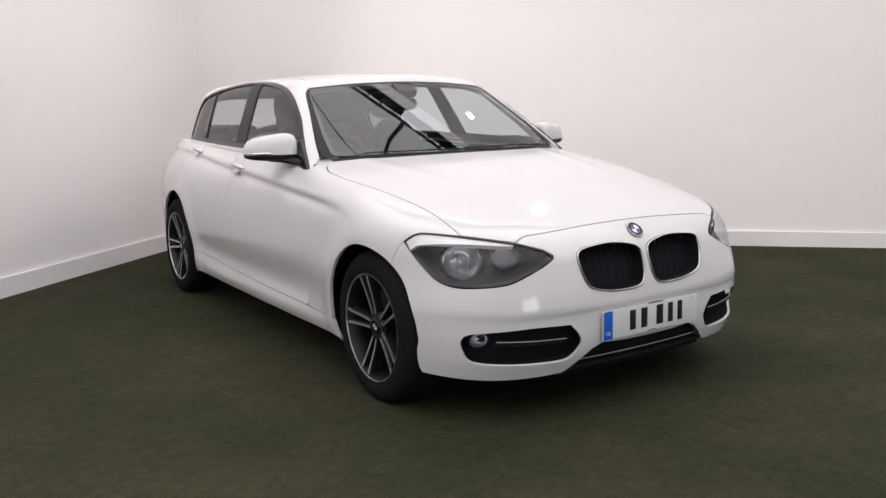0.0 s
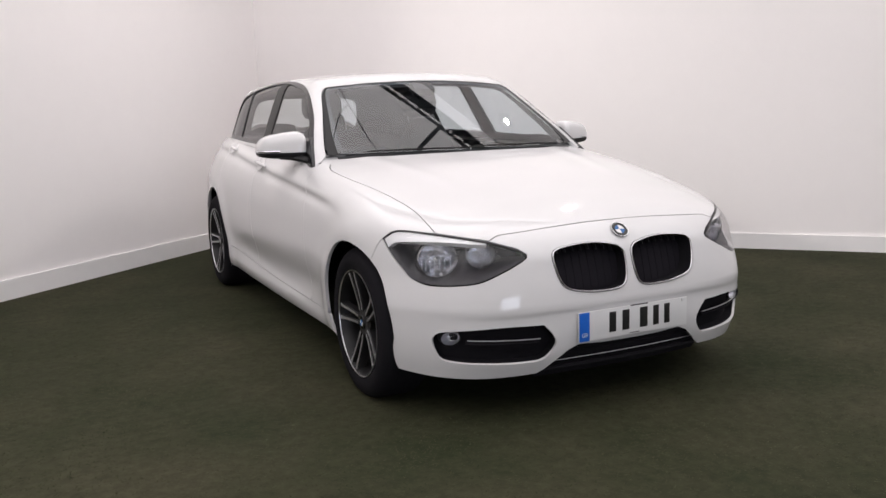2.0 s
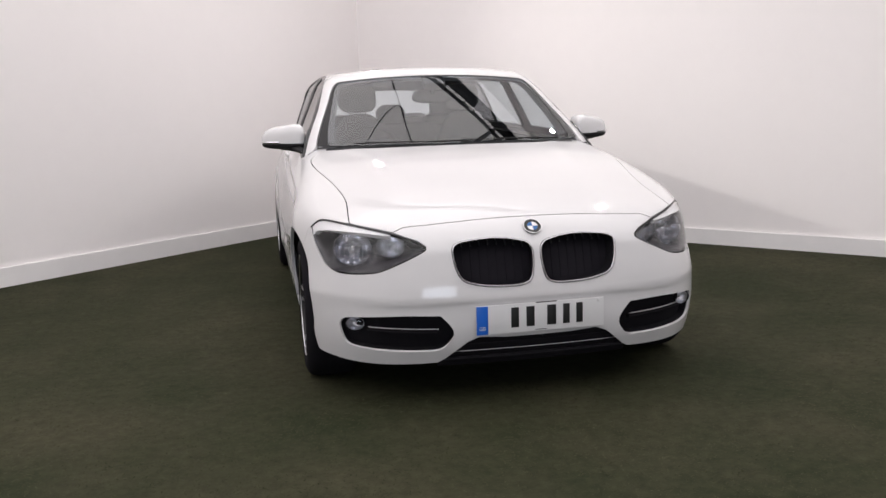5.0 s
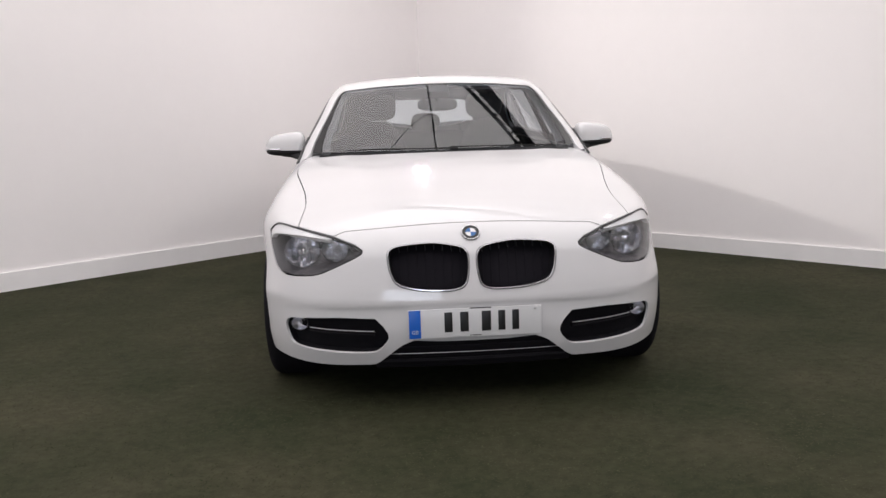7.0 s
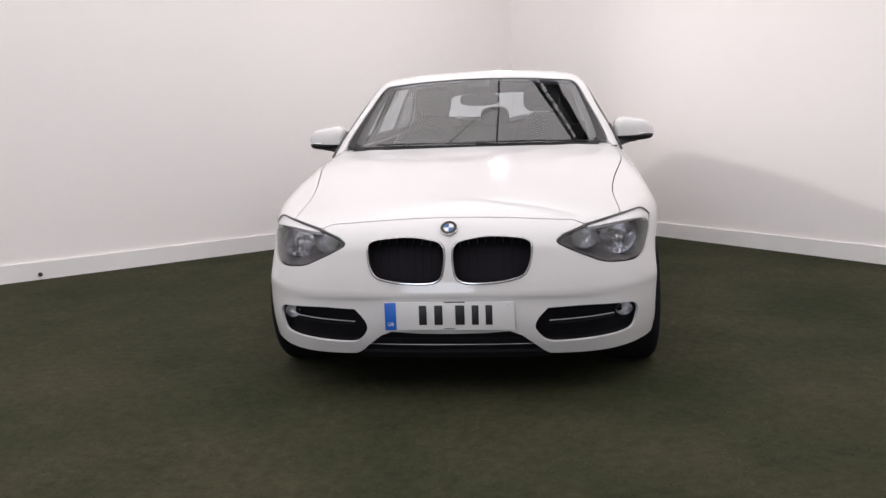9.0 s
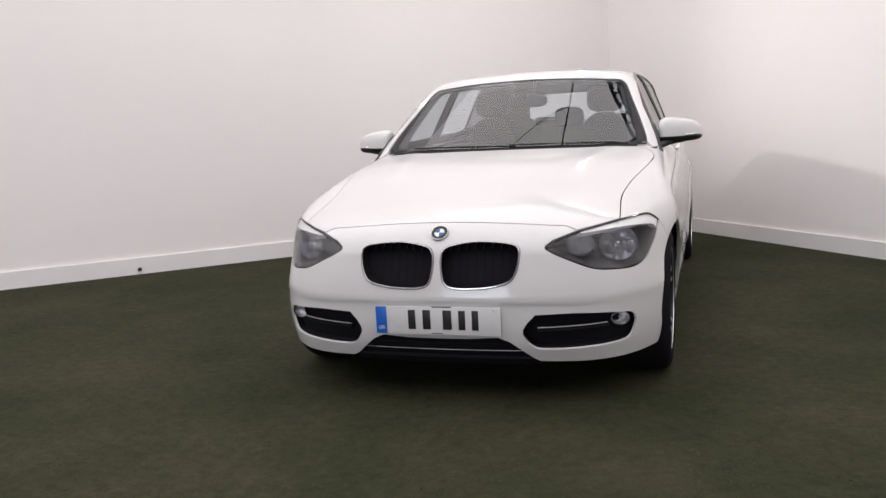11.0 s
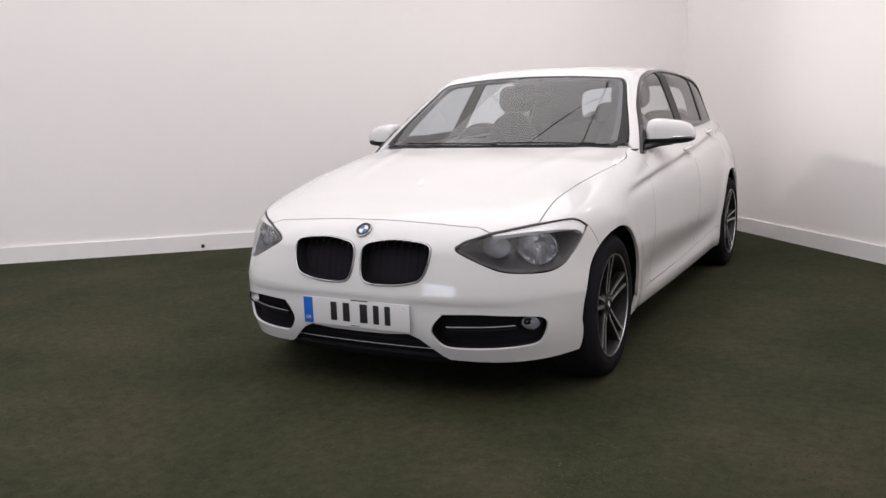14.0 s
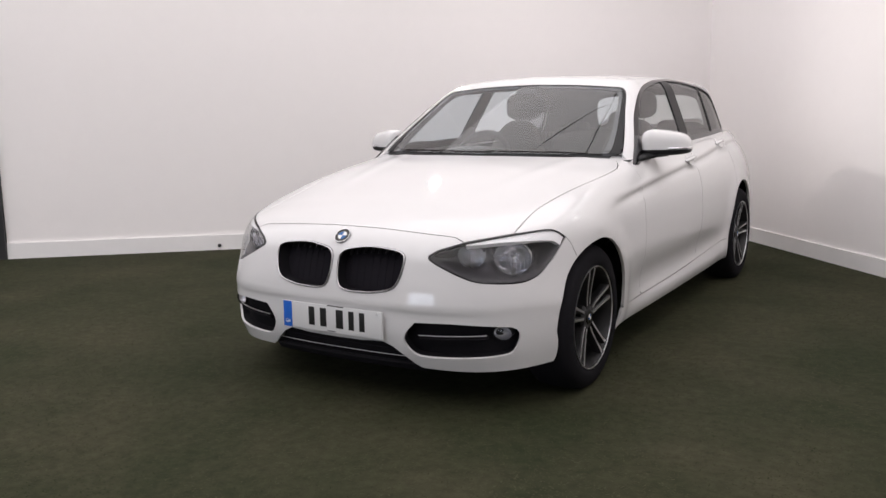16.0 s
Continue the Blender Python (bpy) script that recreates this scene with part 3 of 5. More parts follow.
def densify(loop, most=0.018):
    """A closed loop with its long runs cut into short ones."""
    out = []
    for p, q in zip(loop, np.roll(loop, -1, 0)):
        k = max(1, int(np.linalg.norm(q - p) / most))
        out += [p + (q - p) * i / k for i in range(k)]
    return np.array(out)


bumper_loop = inset(densify(np.concatenate((half2, mirrored(half2)[1:-1]))), GAP)
cx = np.linspace(-0.76, 0.76, 90)
crease_rows = np.concatenate([to_front(front_of(cx, bumper_crease(np.abs(cx)) + off)) for off in (-0.016, -0.009, -0.0045, -0.0015, 0.0015, 0.0045, 0.009, 0.016)])
part("front_bumper", skin("front_bumper", [bumper_loop, kidney_loop, mirrored(kidney_loop), intake_loop, mirrored(intake_loop)], front_chart, body_field, 0.016, flange=lambda p: np.where(p[:, 2] > 0.45, 0.008, np.where((p[:, 2] > 0.238) & (np.abs(p[:, 0]) > 0.335), 0.010, 0.045)), extra=crease_rows), PAINT, car,
     "white painted front bumper")

# bonnet
lamp_top3 = front_chart(thread(to_front(LAMP[[3, 2]]), 0.02, closed=False))
rear_x = np.linspace(0.66, 0, 24)
hood_rear = np.stack((rear_x, 1.328 + 0.30 * rear_x ** 2 + 0.12 * rear_x ** 6), axis=1)
hood_half = np.concatenate((hood_front[::-1][:-1], lamp_top3[:-1, :2], hood_edge, hood_rear))
hood_loop = inset(np.concatenate((hood_half, mirrored(hood_half)[1:-1])), 0.0032)
part("bonnet", skin("bonnet", [hood_loop], top_chart, body_field, 0.022), PAINT, car, "white painted bonnet")

# flanks
BELT = spline((1.40, 0.908), (1.508, 0.914), (2.0, 0.948), (2.45, 0.966), (3.0, 0.979), (3.5, 0.990), (4.0, 0.990), (4.4, 0.965))
ROCKER = spline((1.0, 0.276), (2.0, 0.29), (2.8, 0.315), (3.2, 0.335))


def swage_rows(y0, y1):
    """Close rows of points along the crease in the flank."""
    y = np.arange(y0, y1, 0.022)
    return np.concatenate([to_side(flank(np.stack((y, swage_height(y) + off), axis=1))) for off in (-0.050, -0.040, -0.031, -0.023, -0.016, -0.009, -0.002, 0.005, 0.012, 0.020, 0.029, 0.039)])


def belt_run(y0, y1, drop=0.004):
    y = np.linspace(y0, y1, max(3, int(abs(y1 - y0) / 0.04)))
    return flank(np.stack((y, BELT(y) - drop), axis=1))


def down(y0, y1, z0, z1, count=14):
    return flank(np.stack((np.linspace(y0, y1, count), np.linspace(z0, z1, count)), axis=1))


hood_edge3 = top_chart(hood_edge)
arch_back = flank(arch(FRONT_AXLE, 122, -5, 24))
door_line = down(1.46, 1.415, 0.905, 0.70, 8)
fender = np.concatenate((to_side(front_chart(thread(to_front(LAMP[[0, 1, 2]]), 0.02, closed=False)))[:-1], to_side(hood_edge3), to_side(door_line),
                         to_side(down(1.413, 1.40, 0.68, ROCKER(1.4), 10)), to_side(flank([(y, ROCKER(y)) for y in (1.38, 1.29, 1.20, 1.12)])), to_side(arch_back[::-1]), to_side(seam_lamp)))
pair("front_wing", [inset(fender, GAP)], side_chart, body_field, PAINT, car, step=0.02, extra=swage_rows(0.95, 1.47))
front_door = np.concatenate((belt_run(1.465, 2.46), down(2.462, 2.40, 0.96, ROCKER(2.4)), flank([(y, ROCKER(y)) for y in np.linspace(2.38, 1.42, 14)]), down(1.40, 1.413, ROCKER(1.4) + 0.02, 0.68, 8),
                             down(1.415, 1.458, 0.70, 0.90, 7)))
DOORS = pair("front_door", [inset(to_side(front_door), GAP)], side_chart, body_field, PAINT, car, step=0.02, extra=swage_rows(1.40, 2.48))
arch_rear = flank(arch(REAR_AXLE, 150, 202, 9, ARCH_R + 0.019))
rear_door = np.concatenate((belt_run(2.464, 3.36), down(3.37, 3.30, 0.97, 0.70, 8), down(3.28, 3.20, 0.66, 0.53, 5), arch_rear, flank([(y, ROCKER(y)) for y in np.linspace(3.08, 2.41, 10)]),
                            down(2.404, 2.464, ROCKER(2.4) + 0.02, 0.95)))
REARDOORS = pair("rear_door", [inset(to_side(rear_door), GAP)], side_chart, body_field, PAINT, car, step=0.02, extra=swage_rows(2.40, 3.40))
arch_tail = flank(arch(REAR_AXLE, 148, -25, 26, ARCH_R + 0.019))
quarter = np.concatenate((belt_run(3.375, 4.12, 0.0), down(4.14, 4.22, 0.95, 0.22, 14), flank([(4.1, 0.2), (3.9, 0.195), (3.8, 0.19)]), arch_tail[::-1], down(3.285, 3.372, 0.655, 0.965, 10)))
pair("rear_quarter_panel", [inset(to_side(quarter), GAP)], side_chart, body_field, PAINT, car, step=0.026, extra=swage_rows(3.28, 4.2))
sill = np.concatenate((flank(arch(FRONT_AXLE, -24, -8, 6)), flank([(y, ROCKER(y) - 0.001) for y in np.linspace(1.12, 3.09, 24)]), flank([(3.10, 0.30), (3.12, 0.22), (3.11, 0.195)]), flank([(y, 0.19) for y in np.linspace(3.0, 1.10, 18)])))
pair("sill_panel", [inset(to_side(sill), GAP)], side_chart, body_field, PAINT, car, step=0.024, lift=-0.003)

# cabin shell: roof and pillars
SCREEN_TOP = [(0.0, 1.937), (0.2, 1.941), (0.4, 1.957), (0.51, 1.973), (0.556, 1.981)]


def screen_at(x, y):
    """A point of the cabin surface at x, y, seen from above."""
    o = np.stack((np.asarray(x, float), np.asarray(y, float), np.full(len(x), 0.80)), axis=1)
    return cast(cabin_field, o, np.tile((0, 0, 1.0), (len(x), 1)), 1.0)


top_edge = screen_at(*np.array(SCREEN_TOP).T)
side_edge = screen_at((0.592, 0.628, 0.662, 0.69, 0.708), (1.94, 1.81, 1.69, 1.585, 1.505))
edge_half = thread(to_cabin(np.concatenate((top_edge, side_edge))), 0.012, closed=False)
DLO = [(1.508, 0.918), (1.66, 1.035), (1.83, 1.155), (2.05, 1.268), (2.33, 1.320), (2.63, 1.340), (2.9, 1.338), (3.14, 1.323), (3.36, 1.301), (3.50, 1.264), (3.588, 1.19), (3.625, 1.075), (3.61, 0.997),
       (3.0, 0.981), (2.45, 0.968), (2.0, 0.950)]
dlo_loop = thread(to_cabin(cabin_flank(DLO)), 0.015, sharp=(0, 12))
other = lambda loop: (loop * (1, -1) + (0, 0.6 * math.pi))[::-1]
side_low = to_cabin(cabin_flank([(1.475, 0.880), (1.62, 0.890), (2.0, 0.935), (2.5, 0.95), (3.0, 0.965), (3.43, 0.972), (3.62, 0.978), (3.8, 0.97), (4.1, 0.96)]))
back_half = to_cabin(cast(cabin_field, np.array([(x, 3.6, z) for x, z in ((0.47, 0.99), (0.36, 0.985), (0.2, 0.98), (0.0, 0.98))]), np.tile((0, 1.0, 0), (4, 1)), 1.2))
shell_half = np.concatenate((edge_half, side_low, back_half[:-1]))
shell_loop = np.concatenate((shell_half, back_half[-1:], other(shell_half)[:-1]))
rear_glass = thread(to_cabin(cast(cabin_field, np.array([(x, 3.6, z) for x, z in ((0.43, 1.045), (0.42, 1.23), (0.36, 1.278), (0.0, 1.297), (-0.36, 1.278), (-0.42, 1.23), (-0.43, 1.045), (0.0, 1.04))]),
                                 np.tile((0, 1.0, 0), (8, 1)), 1.2)), 0.02)
part("roof", skin("roof", [shell_loop, dlo_loop, other(dlo_loop), rear_glass], cabin_chart, cabin_field, 0.02, flange=0.02), PAINT, car, "white painted roof with windscreen pillars")
trim_wide = 0.020 + 0.018 * np.clip((2.10 - cabin_chart(dlo_loop)[:, 1:2]) / 0.25, 0, 1)
lining_hole = inset(dlo_loop, trim_wide)
part("headlining", skin("headlining", [shell_loop, lining_hole, other(lining_hole), rear_glass], cabin_chart, cabin_field, 0.03, level=0.03, flange=0), LINING, car, "grey headlining")

corner = np.array([(0.640, 1.470), (0.655, 1.430), (0.700, 1.405), (0.765, 1.41), (0.778, 1.50), (0.775, 1.64), (0.705, 1.66), (0.665, 1.55), (0.645, 1.505)])
pair("wing_corner", [densify(corner)], top_chart, body_field, PAINT, car, step=0.02, level=0.0015, flange=0.01)

# glass
front_half = screen_at((0.66, 0.55, 0.4, 0.2, 0.0), (1.478, 1.43, 1.385, 1.352, 1.342))
glass_half = np.concatenate((edge_half, to_cabin(front_half)))
screen_loop = np.concatenate((glass_half, other(glass_half)[1:-1]))
part("windscreen", skin("windscreen", [inset(screen_loop, 0.0008)], cabin_chart, cabin_field, 0.02, level=0.003, flange=0), SCREENGLASS, car, "grey-tinted glass windscreen reflecting the roof")
wide = np.full(len(glass_half), 0.012)
down_edge = np.linspace(0, 1, len(edge_half))
wide[:len(edge_half)] = 0.009 + 0.007 * np.clip((down_edge - 0.5) / 0.45, 0, 1)
wide[len(edge_half):] = 0.006
wide = np.concatenate((wide, wide[::-1][1:-1]))[:, None]
part("screen_border", skin("screen_border", [inset(screen_loop, 0.002), inset(screen_loop, wide)], cabin_chart, cabin_field, 0.03, level=0.0012, flange=0), BLACK, car, "black windscreen seal")


def window(name, yz, mat, label):
    pair(name, [thread(to_cabin(cabin_flank(yz)), 0.02, sharp=range(len(yz)))], cabin_chart, cabin_field, mat, car, label, step=0.04, level=0.006, flange=0)


dlo_in = inset(dlo_loop, 0.021)
for flip in (False, True):
    part("window_trim", skin("window_trim", [dlo_loop, dlo_in], cabin_chart, cabin_field, 0.03, level=0.0, flange=0.012, mirror=flip, lift=0.001), GLOSSBLACK, car, "gloss black window surround")
    for strip in ([(2.415, 0.966), (2.53, 1.335), (2.67, 1.340), (2.575, 0.971)], [(3.155, 0.985), (3.235, 1.312), (3.262, 1.309), (3.187, 0.985)]):
        lo = thread(to_cabin(cabin_flank(strip)), 0.03, sharp=range(4))
        part("window_pillar", skin("window_pillar", [lo], cabin_chart, cabin_field, 0.03, level=0.002, flange=0.012, mirror=flip), BLACK, car, "black pillar trim")
window("front_window", [(1.508, 0.918), (1.83, 1.155), (2.05, 1.268), (2.33, 1.320), (2.53, 1.331), (2.415, 0.968), (2.0, 0.950)], SIDEGLASS, "tinted front door glass")
window("rear_window", [(2.575, 0.971), (2.67, 1.335), (2.9, 1.338), (3.235, 1.312), (3.16, 0.986)], SIDEGLASS, "tinted rear door glass")
window("quarter_window", [(3.187, 0.986), (3.262, 1.310), (3.36, 1.301), (3.50, 1.264), (3.588, 1.19), (3.625, 1.075), (3.61, 0.997)], TINTGLASS, "dark quarter glass")
part("rear_screen", skin("rear_screen", [rear_glass], cabin_chart, cabin_field, 0.04, level=0.004, flange=0), SIDEGLASS, car, "tinted rear screen")

# shoulder between doors and windows
yb = np.linspace(1.47, 4.1, 60)
outer = flank(np.stack((yb, BELT(yb) - 0.002), axis=1))
inner = cabin_flank(np.stack((yb, BELT(yb) + 0.006), axis=1))
for flip in (1, -1):
    for name, keep, mat in (("belt_trim", yb < 3.50, GLOSSBLACK), ("shoulder", yb > 3.46, PAINT)):
        a, b = outer[keep] * (flip, 1, 1), inner[keep] * (flip, 1, 1)
        n = len(a)
        fs = [(i, i + 1, n + i + 1, n + i) for i in range(n - 1)]
        part(name, mesh_from(name, np.concatenate((a, b)), fs if flip < 0 else [t[::-1] for t in fs], True), mat, car)

# dark inner shell behind the panel gaps
inner_loop = np.concatenate((to_side(flank([(y, 0.20) for y in (1.2, 2.0, 3.0)])), to_side(flank(arch(REAR_AXLE, 200, -20, 24, ARCH_R + 0.042))), to_side(flank([(4.0, 0.2), (4.2, 0.3), (4.2, 0.9)])),
                             to_side(belt_run(4.1, 1.5, 0.02)), to_side(flank([(1.3, 0.86), (0.9, 0.80), (0.62, 0.70)])), to_side(flank(arch(FRONT_AXLE, 125, -22, 24, ARCH_R + 0.03)))))
pair("inner_body", [inner_loop], lambda ab, level: side_chart(ab, level), body_field, DARK, car, step=0.06, level=0.028, flange=0)


# ---------------------------------------------------------------- the rest of the car


def flipped(bm):
    """The mirror image of a bmesh on the other side of the car."""
    other_bm = bm.copy()
    bmesh.ops.scale(other_bm, vec=(-1, 1, 1), verts=other_bm.verts)
    bmesh.ops.reverse_faces(other_bm, faces=other_bm.faces)
    return other_bm


def both(name, bm, mat, parents, label=""):
    """The same part on both sides."""
    twin = flipped(bm)
    parents = parents if isinstance(parents, (list, tuple)) else (parents, parents)
    return [part(name, bm, mat, parents[0], label), part(name, twin, mat, parents[1], label)]


def band(upper, lower):
    """A closed loop between two open lines that run the same way."""
    return np.concatenate((upper, lower[::-1]))


# rear end
REAR_EYE = np.array((0.0, 3.3, 0.6))


def rear_chart(ab, level=0.0):
    t, h = ab[:, 0], ab[:, 1]
    way = np.stack((np.sin(t) * np.cos(h), np.cos(t) * np.cos(h), np.sin(h)), axis=1)
    return cast(lambda x, y, z: body_field(x, y, z) - level, REAR_EYE, way, 1.8)


def to_rear(p):
    d = np.asarray(p, float) - REAR_EYE
    return np.stack((np.arctan2(d[:, 0], d[:, 1]), np.arctan2(d[:, 2], np.hypot(d[:, 0], d[:, 1]))), axis=1)


tail_edge = to_rear(np.concatenate((down(4.125, 4.16, 0.955, 0.66, 8),)))
tail_low = to_rear(np.concatenate((down(4.165, 4.22, 0.65, 0.22, 10), )))
tailgate_loop = np.concatenate((tail_edge, mirrored(tail_edge)))
part("tailgate", skin("tailgate", [inset(tailgate_loop, 0.003)], rear_chart, body_field, 0.05), PAINT, car)
part("rear_bumper", skin("rear_bumper", [inset(np.concatenate((tail_low, mirrored(tail_low))), 0.003)], rear_chart, body_field, 0.05), PAINT, car)

# underbody and wheel arches
part("floor_pan", box((1.02, 3.7, 0.10), (0, 2.2, 0.22), 0.02), DARK, car, "dark underbody")
part("front_crossmember", box((1.3, 0.12, 0.25), (0, 0.43, 0.33), 0.03), DARK, car)
for axle in (FRONT_AXLE, REAR_AXLE):
    reach = 0.341 if axle == FRONT_AXLE else 0.352
    pts = [(axle + reach * math.cos(a), HUB + reach * math.sin(a)) for a in np.radians(np.linspace(-20, 200, 26))]
    bm = bmesh.new()
    rows = [[bm.verts.new((x, y, z)) for y, z in pts] for x in (0.50, 0.80)]
    for i in range(len(pts) - 1):
        bm.faces.new((rows[0][i], rows[0][i + 1], rows[1][i + 1], rows[1][i]))
    bm.faces.new(rows[0])
    both("wheel_arch_liner", bm, DARK, car, "black wheel arch liner")
nose_back = box((1.35, 0.06, 0.30), (0, 0.36, 0.36), 0.02)
part("front_carrier", nose_back, DARK, car)

# headlamps
BEAMS = (("main_beam", Vector((0.679, 0.385, 0.617)), 0.077, 0.88), ("side_beam", Vector((0.541, 0.300, 0.629)), 0.056, 0.86))
AHEAD = Vector((0.22, -1, 0.02)).normalized()
BEAM_TURN = AHEAD.to_track_quat("Y", "Z").to_matrix().to_4x4()
beam_holes, ring_depth = [], []
for _, place, r, squash in BEAMS:
    m = Matrix.Translation(place) @ BEAM_TURN @ Matrix.Diagonal((1, 1, squash, 1))
    beam_holes.append(to_front(np.array([m @ Vector((r * math.cos(a), 0, r * math.sin(a))) for a in np.linspace(0, 2 * math.pi, 33)[:-1]])))
    ring_depth.append(np.array([body_field(*(m @ Vector((r * math.cos(a), -0.002, r * math.sin(a))))) for a in np.linspace(0, 2 * math.pi, 33)[:-1]]))
lamp_edge = inset(lamp_loop, 0.003)


def lamp_bowl(ab, level):
    """The lamp housing: shallow at the rim, deep in the middle."""
    d = np.sqrt(((ab[:, None, :] - lamp_edge[None]) ** 2).sum(2)).min(1)
    deep = 0.004 + 0.10 * (1 - np.exp(-(d / 0.022) ** 2))
    for hole, depth in zip(beam_holes, ring_depth):
        far = np.sqrt(((ab[:, None, :] - hole[None]) ** 2).sum(2))
        near = np.exp(-(far.min(1) / 0.016) ** 2)
        deep = deep * (1 - near) + depth[far.argmin(1)] * near
    return front_chart(ab, deep)


up = lamp_top
tt = np.gradient(up, axis=0)
tt /= np.linalg.norm(tt, axis=1)[:, None]
inward = np.stack((tt[:, 1], -tt[:, 0]), axis=1)
if (up + inward * 0.02)[len(up) // 2, 1] > up[len(up) // 2, 1]:
    inward = -inward
u = np.linspace(0, 1, len(up))
wide = (0.003 + 0.035 * np.clip(u / 0.77, 0, 1) ** 1.05)[:, None]
keep = (u > 0.005) & (u < 0.985)
brow = band((up + inward * 0.008)[keep], (up + inward * (0.009 + wide))[keep])
start = int(np.argmin(((lamp_low - to_front(LAMP[5:6])) ** 2).sum(1)))
rim_line = np.concatenate((lamp_low[start:], lamp_top[1:]))
along = np.gradient(rim_line, axis=0)
along /= np.linalg.norm(along, axis=1)[:, None]
turn_in = np.stack((along[:, 1], -along[:, 0]), axis=1) * (1 if (inward[len(up) // 2] @ (tt[len(up) // 2][1], -tt[len(up) // 2][0])) > 0 else -1)
gasket = band(rim_line + turn_in * 0.001, rim_line + turn_in * np.linspace(0.0062, 0.0038, len(rim_line))[:, None])
for flip in (False, True):
    lamp = part("headlight", skin("headlight", [lamp_edge] + beam_holes, lamp_bowl, body_field, 0.009, flange=0, mirror=flip, plain=True), LAMPGREY, car,
                "angular headlight with dark grey housing and clear lens")
    part("lens_cover", skin("lens_cover", [inset(lamp_loop, 0.003)], front_chart, body_field, 0.02, level=0.001, flange=0, mirror=flip), LENS, lamp, "clear plastic lens")
    part("brow_light", skin("brow_light", [brow], front_chart, body_field, 0.02, level=0.006, flange=0.02, mirror=flip), BROW, lamp, "white light strip under the upper edge")
    part("gasket", skin("gasket", [gasket], front_chart, body_field, 0.02, level=-0.001, flange=0.015, mirror=flip), GLOSSBLACK, lamp, "black rubber gasket")
    for name, place, r, squash in BEAMS:
        m = Matrix.Translation(place) @ BEAM_TURN @ Matrix.Diagonal((1, 1, squash, 1))
        ringbm = lathe([(r * 1.02, -0.03), (r * 1.02, 0.004), (r * 0.985, 0.010), (r * 0.95, 0.004), (r * 0.93, -0.004)], 40, "Y")
        bowl = lathe([(r * 0.95, 0.0), (r * 0.88, -0.024), (r * 0.72, -0.046), (r * 0.5, -0.060), (r * 0.22, -0.068), (0.0005, -0.070)], 40, "Y")
        bulb = lathe([(0.0005, -0.012), (r * 0.10, -0.016), (r * 0.13, -0.03), (r * 0.13, -0.065)], 20, "Y")
        ribs = bmesh.new()
        for k in range(-3, 4):
            reach = math.sqrt(1 - (k * 0.24) ** 2)
            bmesh.ops.create_cube(ribs, size=1, matrix=Matrix.Translation((k * r * 0.24, -0.050 + 0.0045 * k * k * 0.6, -r * 0.38 * reach)) @ Matrix.Diagonal((r * 0.035, 0.016, r * 0.85 * reach, 1)))
        bmesh.ops.create_cube(ribs, size=1, matrix=Matrix.Translation((0, -0.030, r * 0.14)) @ Matrix.Diagonal((r * 1.55, 0.03, r * 0.035, 1)))
        holder = None
        for pname, bm, mat, label in ((name, ringbm, CHROME, "chrome-ringed round lamp"), ("reflector_bowl", bowl, REFLECTOR, "mirrored reflector"), ("bulb_cap", bulb, CHROME, ""),
                                      ("reflector_ribs", ribs, REFLECTOR, "")):
            bmesh.ops.transform(bm, matrix=m, verts=bm.verts)
            if flip:
                twin = flipped(bm)
                bm.free()
                bm = twin
            ob = part(pname, bm, mat, holder or lamp, label)
            holder = holder or ob

